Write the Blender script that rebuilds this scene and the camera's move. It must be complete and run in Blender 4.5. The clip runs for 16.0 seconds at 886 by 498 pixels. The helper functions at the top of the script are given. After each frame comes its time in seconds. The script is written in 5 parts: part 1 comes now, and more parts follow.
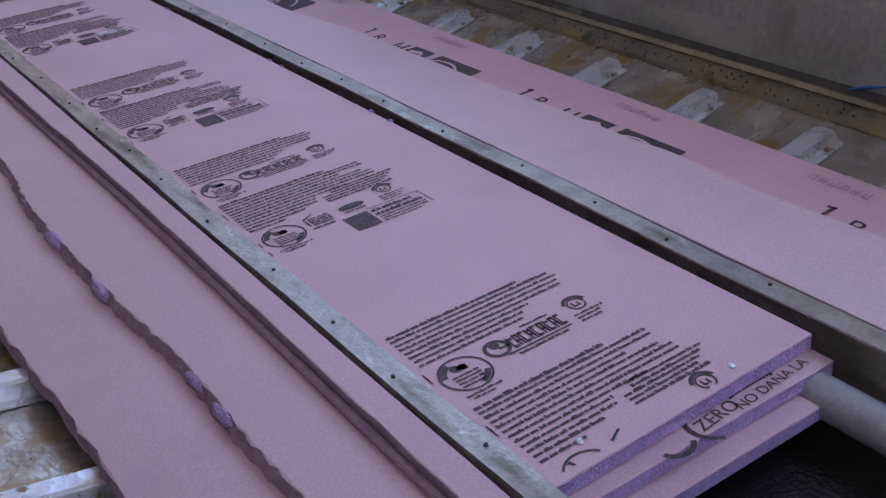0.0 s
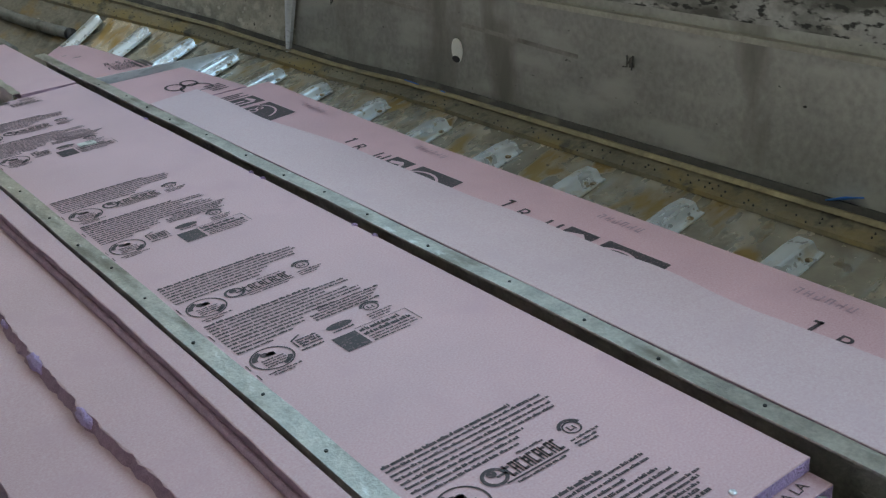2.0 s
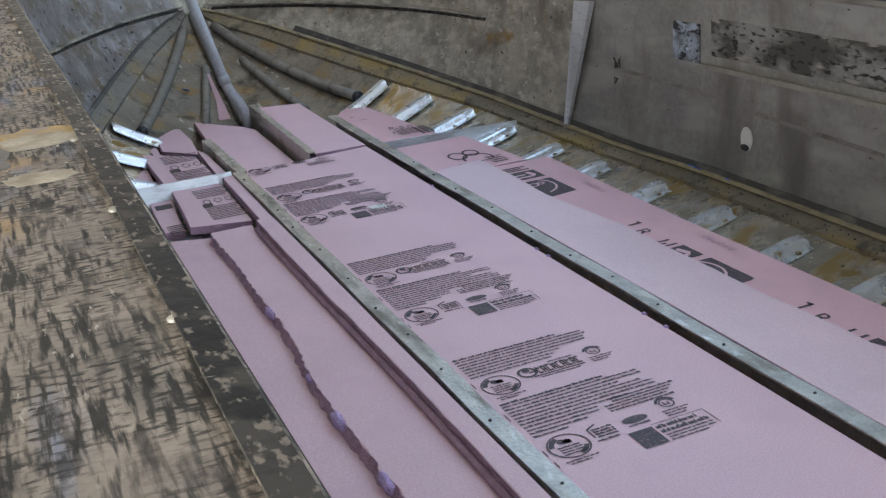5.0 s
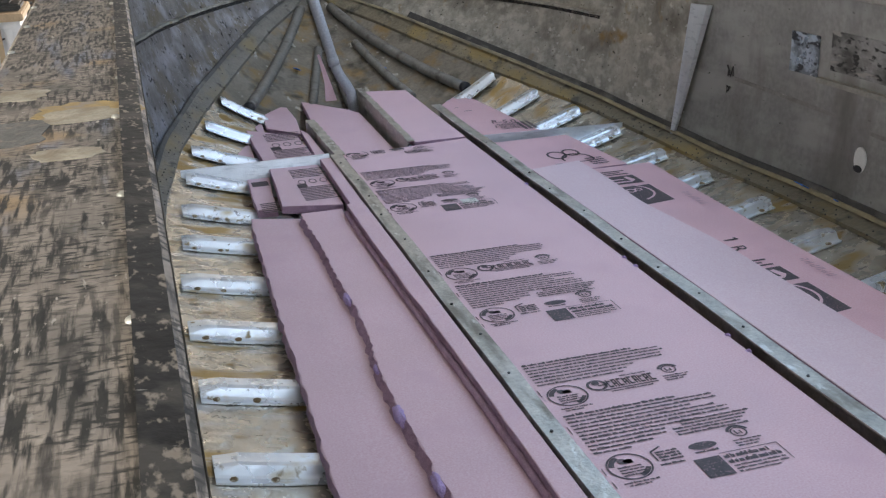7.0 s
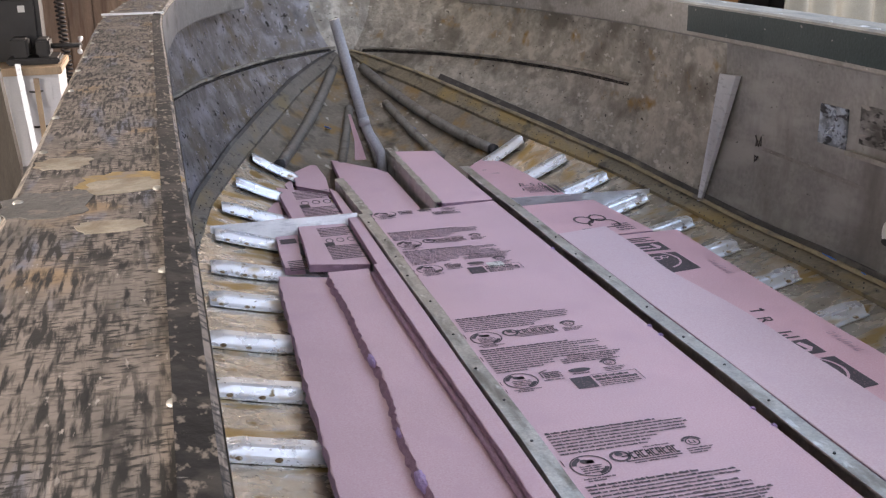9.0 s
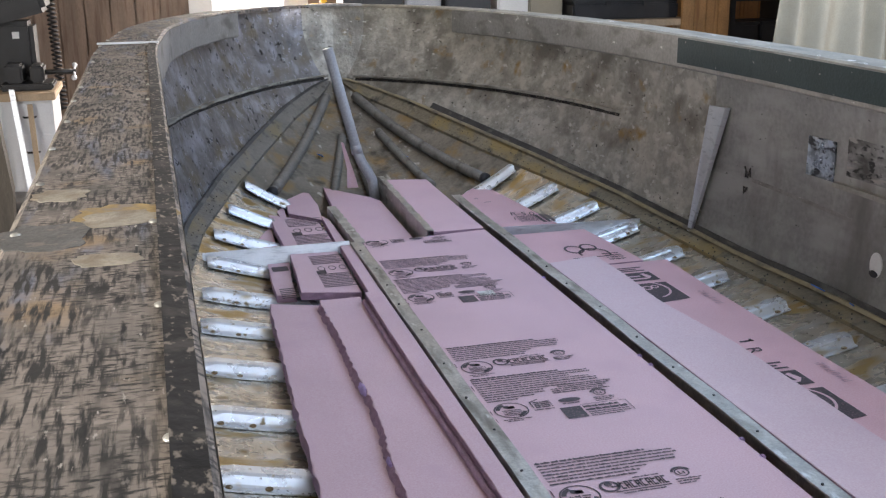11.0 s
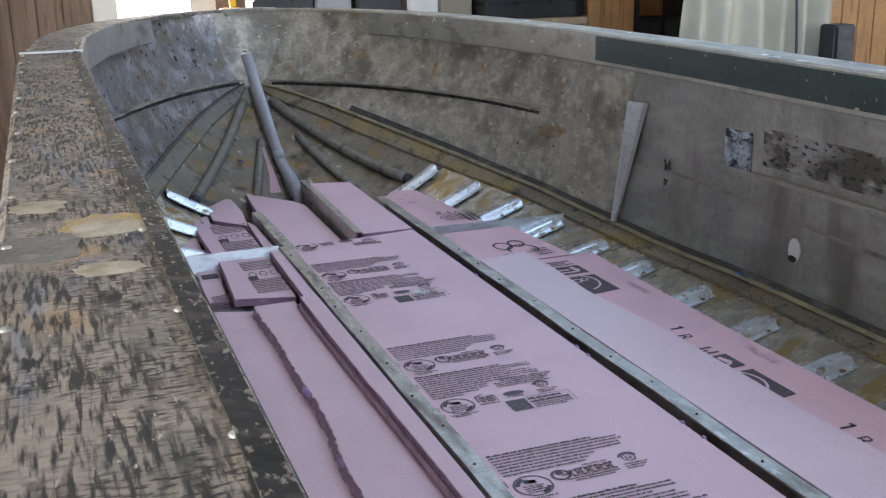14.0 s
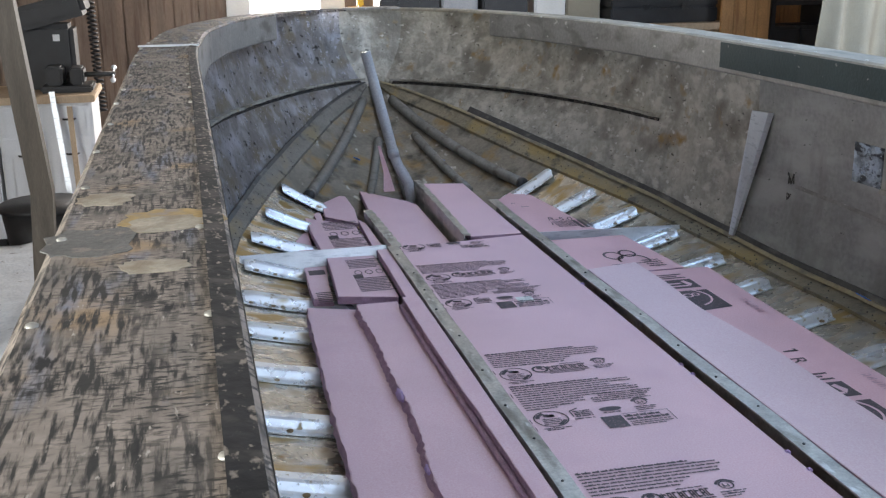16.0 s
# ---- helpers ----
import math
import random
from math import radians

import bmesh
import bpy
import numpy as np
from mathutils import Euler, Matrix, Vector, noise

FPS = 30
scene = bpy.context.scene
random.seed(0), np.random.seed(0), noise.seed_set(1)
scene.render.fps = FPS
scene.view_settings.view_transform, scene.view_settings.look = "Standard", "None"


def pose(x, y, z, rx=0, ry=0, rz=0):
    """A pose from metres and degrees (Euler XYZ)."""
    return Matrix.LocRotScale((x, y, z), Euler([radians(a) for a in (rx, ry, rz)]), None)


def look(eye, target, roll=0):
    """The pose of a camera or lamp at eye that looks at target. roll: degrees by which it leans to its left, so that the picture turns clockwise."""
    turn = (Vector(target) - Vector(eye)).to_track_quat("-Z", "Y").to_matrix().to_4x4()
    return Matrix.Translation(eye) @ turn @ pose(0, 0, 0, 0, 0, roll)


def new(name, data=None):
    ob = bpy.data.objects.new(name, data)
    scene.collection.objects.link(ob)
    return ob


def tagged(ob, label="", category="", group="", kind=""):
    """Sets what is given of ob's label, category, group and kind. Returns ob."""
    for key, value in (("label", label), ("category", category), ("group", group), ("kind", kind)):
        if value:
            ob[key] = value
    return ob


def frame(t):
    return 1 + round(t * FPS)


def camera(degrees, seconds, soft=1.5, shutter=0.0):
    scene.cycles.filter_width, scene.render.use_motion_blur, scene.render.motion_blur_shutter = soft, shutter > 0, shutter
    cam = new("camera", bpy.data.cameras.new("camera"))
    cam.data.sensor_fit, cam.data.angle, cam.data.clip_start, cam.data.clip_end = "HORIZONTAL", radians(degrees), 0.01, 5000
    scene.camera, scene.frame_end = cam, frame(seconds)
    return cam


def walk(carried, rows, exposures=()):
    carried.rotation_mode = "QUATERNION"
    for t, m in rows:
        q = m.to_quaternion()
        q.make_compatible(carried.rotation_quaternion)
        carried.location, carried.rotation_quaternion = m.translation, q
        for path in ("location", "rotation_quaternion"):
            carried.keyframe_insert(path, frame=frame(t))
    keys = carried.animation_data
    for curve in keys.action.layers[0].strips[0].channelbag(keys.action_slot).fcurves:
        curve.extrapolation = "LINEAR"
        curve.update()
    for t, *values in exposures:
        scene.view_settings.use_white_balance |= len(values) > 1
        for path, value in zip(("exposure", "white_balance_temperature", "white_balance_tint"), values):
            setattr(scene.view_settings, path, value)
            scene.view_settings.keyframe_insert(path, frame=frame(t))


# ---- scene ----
cam = camera(45.9, 16.0, soft=1.3)
PATH = [
    (0, (-0.6051, -1.2096, 0.8498), (0.3353, 0.2465, -0.1210), -5.05),
    (0.5, (-0.6000, -1.2045, 0.8597), (0.4435, 0.1666, -0.1246), -4.75),
    (1, (-0.6053, -1.1974, 0.8767), (0.5419, 0.1248, -0.0898), -3.96),
    (1.5, (-0.6047, -1.1766, 0.8876), (0.5293, 0.1900, -0.0130), -4.06),
    (2, (-0.6156, -1.1651, 0.9006), (0.4280, 0.3081, 0.0713), -4.67),
    (2.5, (-0.6406, -1.1493, 0.9169), (0.3175, 0.4141, 0.1321), -4.34),
    (3, (-0.6877, -1.1140, 0.9359), (0.1923, 0.5202, 0.1847), -4.02),
    (3.5, (-0.7099, -1.1011, 0.9435), (0.0882, 0.6002, 0.2239), -4.56),
    (4, (-0.7410, -1.0825, 0.9521), (0.0119, 0.6452, 0.2487), -4.72),
    (6.3, (-0.7116, -1.0975, 0.9816), (-0.1179, 0.6893, 0.2562), -3.63),
    (6.5, (-0.6775, -1.0938, 0.9636), (-0.1258, 0.6899, 0.2328), -3.25),
    (7, (-0.6646, -1.0663, 0.9648), (-0.1463, 0.7218, 0.2639), -2.00),
    (7.5, (-0.6638, -1.0743, 0.9726), (-0.1676, 0.7304, 0.2964), -1.86),
    (8, (-0.6661, -1.0752, 0.9800), (-0.1832, 0.7429, 0.3253), -1.66),
    (8.5, (-0.6706, -1.0725, 0.9824), (-0.1888, 0.7540, 0.3558), -1.29),
    (9, (-0.6716, -1.0717, 0.9866), (-0.1844, 0.7638, 0.3868), -0.92),
    (9.5, (-0.6727, -1.0722, 0.9901), (-0.1798, 0.7690, 0.4151), -0.70),
    (12, (-0.6789, -1.0925, 0.9997), (-0.1655, 0.7571, 0.4479), -0.48),
    (12.5, (-0.6828, -1.0956, 0.9999), (-0.1635, 0.7538, 0.4419), -0.78),
    (13, (-0.6859, -1.1026, 0.9969), (-0.1595, 0.7511, 0.4389), -1.47),
    (13.5, (-0.7155, -1.1106, 1.0079), (-0.1500, 0.7354, 0.4453), -1.67),
    (14, (-0.7509, -1.0880, 1.0025), (-0.0751, 0.7179, 0.4467), -1.13),
    (14.5, (-0.7603, -1.0791, 1.0037), (-0.0913, 0.7311, 0.4488), -1.16),
    (15, (-0.7516, -1.0492, 0.9929), (-0.1144, 0.7703, 0.4428), -0.54),
    (15.5, (-0.7165, -1.0372, 0.9897), (-0.1541, 0.7986, 0.4467), -0.25),
    (16, (-0.6849, -1.0552, 0.9947), (-0.2339, 0.8188, 0.4467), -0.45),
]
LOOKS = [(0, -0.30, 6250, 29), (0.5, -0.30, 6000, 12), (1.5, -0.06, 6600, -4), (2.5, -0.02, 7050, -6), (3.5, 0.06, 6750, 5), (7, 0.15, 6750, 8), (9, 0.24, 7150, 19), (12.5, 0.14, 6450, 8), (16, 0.12, 6400, 9)]
walk(cam, [(t, look(e, g, r)) for t, e, g, r in PATH], LOOKS)

# ---- world, daylight through the door openings, and added fill lamps ----
world = bpy.data.worlds.new("sky")
scene.world = world
world.use_nodes = True
wn = world.node_tree.nodes
sky = wn.new("ShaderNodeTexSky")
sky.sky_type, sky.sun_disc = "NISHITA", False
sky.sun_elevation, sky.sun_rotation = radians(40), radians(160)
wn["Background"].inputs[1].default_value = 0.15
world.node_tree.links.new(sky.outputs[0], wn["Background"].inputs[0])


def area_light(name, at, target, w, h, power, colour):
    data = bpy.data.lights.new(name, "AREA")
    data.shape, data.size, data.size_y, data.energy, data.color = "RECTANGLE", w, h, power, colour
    ob = new(name, data)
    ob.matrix_world = look(at, target)
    return ob


area_light("daylight_garage_door", (1.6, -3.92, 0.55), (1.0, 0.0, 0.2), 4.4, 2.2, 85, (0.60, 0.75, 1.0))
# Two unseen overhead lamps, added to put blue light on ribs and foam.
area_light("added_roof_fill", (2.6, -1.6, 1.80), (2.6, -1.599, 0.0), 3.2, 2.0, 62, (0.42, 0.64, 1.0))
area_light("added_bow_fill", (2.2, 2.5, 1.80), (2.2, 2.501, 0.0), 2.9, 3.0, 62, (0.50, 0.70, 1.0))
# Two unseen side lamps, added to brighten the hull from right and left.
area_light("added_right_fill", (5.42, 0.3, 1.0), (0.2, 1.0, 0.0), 3.0, 1.1, 150, (0.90, 0.92, 1.0))
area_light("added_left_fill", (-3.42, -1.0, 1.05), (1.2, 0.2, 0.0), 3.2, 1.1, 175, (0.96, 0.97, 0.95))
area_light("daylight_far_door", (0.075, 7.1, 0.85), (0.2, 2.0, 0.0), 0.5, 1.3, 100, (1.0, 0.92, 0.85))


# ---- materials ----
one = (1, 1, 1)


def ramp(nt, stops):
    n = nt.nodes.new("ShaderNodeValToRGB")
    el = n.color_ramp.elements
    while len(el) < len(stops):
        el.new(0.5)
    for e, (p, c) in zip(el, stops):
        e.position, e.color = p, (*c, 1) if len(c) == 3 else c
    return n


def material(name, base, rough=0.6, metal=0.0, spread=0.15, scale=6.0, grain=120.0, bump=0.15, layers=(), rough_spread=0.1, stretch=(1, 1, 1), patchy=0.0, sheen=0.5):
    """Base colour with broad and fine variation; layers: (colour, noise scale, low, high, stretch, rough or None)."""
    m = bpy.data.materials.new(name)
    m.use_nodes = True
    nt = m.node_tree
    L = nt.links.new
    bs = nt.nodes["Principled BSDF"]
    tc = nt.nodes.new("ShaderNodeTexCoord")

    def noise_at(sc, st=(1, 1, 1), detail=5.0, off=0.0):
        mp = nt.nodes.new("ShaderNodeMapping")
        mp.inputs["Scale"].default_value = st
        mp.inputs["Location"].default_value = (off, off * 1.7, off * 0.6)
        L(tc.outputs["Object"], mp.inputs[0])
        n = nt.nodes.new("ShaderNodeTexNoise")
        n.inputs["Scale"].default_value, n.inputs["Detail"].default_value = sc, detail
        L(mp.outputs[0], n.inputs["Vector"])
        return n
    broad, fine = noise_at(scale, stretch), noise_at(grain, stretch, 3.0)
    lo = tuple(c * (1 - spread) for c in base)
    hi = tuple(min(1, c * (1 + spread)) for c in base)
    r1 = ramp(nt, [(0.3, lo), (0.7, hi)])
    L(broad.outputs[0], r1.inputs[0])
    mix = nt.nodes.new("ShaderNodeMix")
    mix.data_type, mix.blend_type = "RGBA", "OVERLAY"
    mix.inputs[0].default_value = 0.35
    L(r1.outputs[0], mix.inputs[6])
    L(fine.outputs[0], mix.inputs[7])
    colour, rough_out = mix.outputs[2], None
    rr = nt.nodes.new("ShaderNodeMapRange")
    rr.inputs[3].default_value, rr.inputs[4].default_value = max(0.03, rough - rough_spread), min(1, rough + rough_spread)
    L(broad.outputs[0], rr.inputs[0])
    rough_out = rr.outputs[0]
    for i, (lc, sc, a, b, st, lr) in enumerate(layers):
        n = noise_at(sc, st, 4.0 if patchy and sc > 50 else 6.0, 3.1 * (i + 1))
        f = ramp(nt, [(a, (0, 0, 0)), (b, (1, 1, 1))])
        L(n.outputs[0], f.inputs[0])
        if patchy and sc > 50:
            pm = noise_at(patchy, one, 4.0, 9.3 + i)
            pr = ramp(nt, [(0.38, (0.10, 0.10, 0.10)), (0.54, (1, 1, 1))])
            L(pm.outputs[0], pr.inputs[0])
            mu = nt.nodes.new("ShaderNodeMath")
            mu.operation = "MULTIPLY"
            L(f.outputs[0], mu.inputs[0])
            L(pr.outputs[0], mu.inputs[1])
            f = mu
        mx = nt.nodes.new("ShaderNodeMix")
        mx.data_type = "RGBA"
        L(f.outputs[0], mx.inputs[0])
        L(colour, mx.inputs[6])
        mx.inputs[7].default_value = (*lc, 1)
        colour = mx.outputs[2]
        if lr is not None:
            mr = nt.nodes.new("ShaderNodeMix")
            L(f.outputs[0], mr.inputs[0])
            L(rough_out, mr.inputs[2])
            mr.inputs[3].default_value = lr
            rough_out = mr.outputs[0]
    L(colour, bs.inputs["Base Color"])
    L(rough_out, bs.inputs["Roughness"])
    bs.inputs["Metallic"].default_value = metal
    bs.inputs["Specular IOR Level"].default_value = sheen
    if bump:
        add = nt.nodes.new("ShaderNodeMath")
        add.operation = "ADD"
        L(broad.outputs[0], add.inputs[0])
        L(fine.outputs[0], add.inputs[1])
        bp = nt.nodes.new("ShaderNodeBump")
        bp.inputs["Strength"].default_value, bp.inputs["Distance"].default_value = bump, 0.01
        L(add.outputs[0], bp.inputs["Height"])
        L(bp.outputs[0], bs.inputs["Normal"])
    return m


one = (1, 1, 1)
FOAM = material("pink_foam", (0.70, 0.485, 0.545), 0.50, 0, 0.05, 3.5, 260, 0.018, [((0.65, 0.43, 0.51), 9, 0.55, 0.85, one, None)])
FOAM_PALE = material("pale_pink_foam_face", (0.70, 0.545, 0.60), 0.46, 0, 0.04, 3.5, 260, 0.006, [((0.66, 0.50, 0.57), 8, 0.55, 0.85, one, None)])
FOAM_DEEP = material("deep_pink_foam", (0.70, 0.45, 0.50), 0.52, 0, 0.05, 4, 260, 0.018, [((0.64, 0.40, 0.46), 9, 0.55, 0.85, one, None)])
LEDGE = material("pale_ledge", (0.34, 0.325, 0.28), 0.42, 0.3, 0.15, 8, 90, 0.15, [((0.22, 0.21, 0.18), 14, 0.52, 0.68, (1, 0.5, 1), None)])
# Cut foam, its colour darkened to carry the shade on the board edges.
FOAM_CUT_SHADED = material("shaded_pink_foam_cut", (0.50, 0.325, 0.44), 0.75, 0, 0.16, 40, 300, 0.8)
# Lilac holds the blue light caught by near board ends, burrs and crumbs.
FOAM_LILAC_LIT = material("lilac_lit_foam", (0.60, 0.44, 0.76), 0.7, 0, 0.15, 60, 300, 0.8)
INK = material("black_ink", (0.06, 0.048, 0.055), 0.6, 0, 0.3, 60, 400, 0, [((0.25, 0.14, 0.17), 220, 0.56, 0.7, one, None)])
INK_FAINT = material("faint_ink", (0.50, 0.33, 0.39), 0.6, 0, 0.1, 60, 300, 0)
ALU = material("bright_aluminium", (0.83, 0.88, 0.95), 0.28, 0.64, 0.10, 14, 40, 0.14, [((0.56, 0.48, 0.33), 16, 0.57, 0.72, (0.6, 1.6, 1), 0.40), ((0.30, 0.24, 0.14), 34, 0.62, 0.70, one, 0.5), ((0.08, 0.07, 0.05), 60, 0.68, 0.74, one, 0.6)], 0.10)
ALU_RAW = material("new_aluminium", (0.76, 0.79, 0.83), 0.34, 0.7, 0.08, 12, 160, 0.12, [((0.55, 0.58, 0.62), 18, 0.55, 0.7, (1, 1, 5), 0.4)], 0.08)
STRINGER = material("weathered_channel", (0.46, 0.445, 0.40), 0.38, 0.6, 0.22, 18, 130, 0.2, [((0.24, 0.225, 0.19), 24, 0.53, 0.70, (1, 0.25, 1), 0.6), ((0.72, 0.72, 0.69), 40, 0.62, 0.72, (1, 0.4, 1), 0.3)], 0.15)
PLATE = material("stained_bottom_plate", (0.54, 0.50, 0.42), 0.26, 0.68, 0.22, 12, 20, 0.45, [((0.42, 0.30, 0.12), 8.0, 0.53, 0.64, (0.7, 1.5, 1), 0.40), ((0.60, 0.59, 0.57), 14, 0.56, 0.68, (0.6, 1.8, 1), 0.25), ((0.30, 0.20, 0.07), 6.0, 0.63, 0.68, one, 0.6), ((0.08, 0.06, 0.04), 60, 0.67, 0.74, one, 0.7)], 0.10)
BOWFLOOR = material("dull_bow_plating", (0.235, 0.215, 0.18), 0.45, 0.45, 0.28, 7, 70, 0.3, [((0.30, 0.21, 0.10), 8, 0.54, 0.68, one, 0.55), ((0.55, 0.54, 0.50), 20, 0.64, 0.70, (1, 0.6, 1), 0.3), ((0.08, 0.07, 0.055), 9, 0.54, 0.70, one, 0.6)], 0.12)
STERN_SHADE = material("black_stern_shade", (0.012, 0.012, 0.013), 0.35, 0, 0.3, 9, 120, 0.3)
YELLOWED = material("yellowed_sealant", (0.30, 0.25, 0.15), 0.55, 0.0, 0.25, 16, 90, 0.2, [((0.16, 0.14, 0.11), 22, 0.52, 0.66, (1, 0.4, 1), None)])
SIDE = material("mottled_hull_side", (0.375, 0.355, 0.305), 0.46, 0.3, 0.30, 9, 60, 0.45, [((0.54, 0.515, 0.45), 22, 0.48, 0.64, (1, 0.8, 1.2), 0.42), ((0.20, 0.185, 0.155), 5, 0.52, 0.66, one, 0.55), ((0.34, 0.22, 0.08), 10, 0.61, 0.74, one, 0.6), ((0.60, 0.58, 0.53), 30, 0.63, 0.70, (1.0, 0.9, 1.4), 0.3), ((0.045, 0.04, 0.035), 55, 0.66, 0.72, (0.6, 0.7, 1.3), 0.7)], 0.14)
# The palest bluish layers paint glints into the left bow skin.
SIDE_BOW_GLINTS = material("glint_painted_bow_skin", (0.27, 0.255, 0.25), 0.36, 0.6, 0.30, 8, 38, 0.40, [((0.25, 0.21, 0.15), 6, 0.50, 0.66, one, 0.5), ((0.50, 0.50, 0.56), 9, 0.50, 0.68, (1, 1, 0.9), 0.28), ((0.80, 0.81, 0.92), 26, 0.62, 0.72, (1, 1.3, 1), 0.2), ((0.82, 0.84, 0.95), 60, 0.64, 0.70, (1, 1, 1.2), 0.2), ((0.05, 0.045, 0.04), 30, 0.62, 0.69, (0.8, 1, 1.2), 0.6)], 0.14)
SIDE_DULL = material("dull_grey_side", (0.29, 0.285, 0.265), 0.42, 0.3, 0.18, 2.5, 60, 0.14, [((0.38, 0.375, 0.35), 4, 0.5, 0.66, (1, 1, 3), 0.42), ((0.17, 0.16, 0.145), 3, 0.54, 0.68, (1, 1.6, 0.5), 0.5), ((0.04, 0.038, 0.035), 30, 0.70, 0.76, (0.5, 1, 2), 0.7)], 0.1)
CHINE = material("stained_chine_strip", (0.235, 0.205, 0.145), 0.48, 0.3, 0.25, 9, 90, 0.35, [((0.33, 0.25, 0.11), 8, 0.52, 0.66, (1, 0.5, 1), 0.55), ((0.11, 0.10, 0.08), 18, 0.55, 0.68, one, 0.7)], 0.12)
CHINE_DULL = material("dull_chine_strip", (0.20, 0.185, 0.16), 0.5, 0.3, 0.25, 9, 90, 0.3, [((0.27, 0.22, 0.13), 7, 0.54, 0.68, (1, 0.4, 1), 0.6), ((0.10, 0.09, 0.08), 22, 0.58, 0.70, one, 0.7)], 0.12)
RUST = material("rusty_rivet", (0.20, 0.13, 0.06), 0.6, 0.3, 0.4, 60, 200, 0.3, [((0.45, 0.40, 0.30), 90, 0.52, 0.60, one, 0.4)])
TUBE = material("grey_tube", (0.24, 0.23, 0.21), 0.5, 0.35, 0.16, 10, 90, 0.15, [((0.14, 0.12, 0.10), 18, 0.56, 0.72, one, 0.65)])
PATCH = material("scratched_bare_metal", (0.44, 0.51, 0.57), 0.28, 0.6, 0.25, 30, 90, 0.4, [((0.20, 0.23, 0.25), 20, 0.47, 0.58, one, 0.4), ((0.05, 0.055, 0.06), 34, 0.54, 0.60, (1, 0.7, 1.8), 0.5), ((0.75, 0.80, 0.86), 60, 0.64, 0.70, one, 0.25)])
PVC = material("grey_plastic_pipe", (0.32, 0.33, 0.35), 0.42, 0, 0.08, 9, 140, 0.06, [((0.38, 0.38, 0.37), 20, 0.6, 0.75, (1, 1, 0.3), 0.6)])
GUN = material("worn_gunwale_paint", (0.325, 0.272, 0.228), 0.74, 0.0, 0.16, 12, 90, 0.10, [
    ((0.20, 0.175, 0.15), 16, 0.46, 0.66, (1, 0.7, 1), None),
    ((0.225, 0.235, 0.285), 14, 0.55, 0.68, (2.6, 0.4, 1), None),
    ((0.40, 0.28, 0.17), 12, 0.58, 0.72, one, None),
    ((0.045, 0.042, 0.038), 90, 0.47, 0.60, (3.0, 0.32, 1), 0.75),
    ((0.045, 0.042, 0.038), 95, 0.49, 0.62, (0.9, 2.6, 1), 0.75),
    ((0.030, 0.028, 0.027), 56, 0.54, 0.64, (2.2, 0.5, 1), 0.75),
    ((0.50, 0.44, 0.38), 150, 0.66, 0.74, (1.5, 0.5, 1), 0.6)], 0.12, (1, 1, 1), 11.0, 0.3)
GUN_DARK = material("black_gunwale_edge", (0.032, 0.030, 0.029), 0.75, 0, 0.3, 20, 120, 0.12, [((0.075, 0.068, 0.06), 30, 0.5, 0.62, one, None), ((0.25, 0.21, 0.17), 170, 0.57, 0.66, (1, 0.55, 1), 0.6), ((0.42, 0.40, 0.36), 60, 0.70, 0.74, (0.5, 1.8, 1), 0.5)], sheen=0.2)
LIP = material("pale_gunwale_lip", (0.25, 0.24, 0.22), 0.56, 0.15, 0.16, 6, 80, 0.15, [((0.14, 0.13, 0.115), 14, 0.54, 0.70, (1, 0.5, 1), 0.6), ((0.58, 0.56, 0.51), 40, 0.68, 0.73, (1, 0.4, 1), 0.4)])
GUN_TAN = material("worn_tan_gunwale", (0.27, 0.24, 0.185), 0.62, 0, 0.2, 9, 90, 0.15, [((0.17, 0.155, 0.125), 14, 0.5, 0.66, (1, 0.4, 1), None), ((0.62, 0.60, 0.55), 24, 0.66, 0.72, (1, 0.5, 1), 0.3)], sheen=0.3)
CREAM = material("cream_filler", (0.40, 0.35, 0.27), 0.6, 0, 0.2, 30, 200, 0.2, [((0.28, 0.22, 0.15), 24, 0.5, 0.66, one, None)])
SEAM = material("dark_seam", (0.085, 0.082, 0.078), 0.6, 0.2, 0.25, 12, 90, 0.2, [((0.20, 0.19, 0.17), 20, 0.56, 0.70, (1, 0.4, 1), None)])
SLATE = material("grey_filler", (0.145, 0.138, 0.125), 0.6, 0, 0.2, 30, 200, 0.2, [((0.24, 0.20, 0.17), 60, 0.56, 0.64, one, None)])
OCHRE = material("ochre_stain", (0.40, 0.27, 0.10), 0.6, 0, 0.25, 30, 200, 0.1, [((0.30, 0.24, 0.18), 40, 0.5, 0.62, one, None)])
GREEN = material("dark_green_paint", (0.026, 0.040, 0.040), 0.42, 0, 0.15, 10, 120, 0.1, [((0.30, 0.29, 0.27), 38, 0.68, 0.72, one, None)], sheen=0.25)
BLUE = material("blue_tape", (0.03, 0.19, 0.65), 0.5, 0, 0.15, 60, 300, 0.2)
CHALK = material("marker_scrawl", (0.06, 0.055, 0.05), 0.7, 0, 0.2, 60, 300, 0)
BLACK = material("black_plastic", (0.022, 0.022, 0.024), 0.5, 0, 0.3, 12, 150, 0.1)
DARKMETAL = material("dark_steel", (0.05, 0.05, 0.05), 0.4, 0.8, 0.3, 20, 150, 0.2)
CABINET = material("white_cabinet_paint", (0.76, 0.77, 0.79), 0.4, 0, 0.04, 4, 120, 0.03)
WHITE = material("white_paint", (0.78, 0.78, 0.76), 0.5, 0, 0.05, 4, 120, 0.04)
CLOTH = material("off_white_curtain", (0.36, 0.325, 0.25), 0.85, 0, 0.08, 5, 220, 0.15)
OAK = material("orange_wood", (0.40, 0.21, 0.08), 0.5, 0, 0.2, 5, 90, 0.1, [((0.26, 0.12, 0.04), 9, 0.55, 0.7, (4, 4, 0.35), None)])
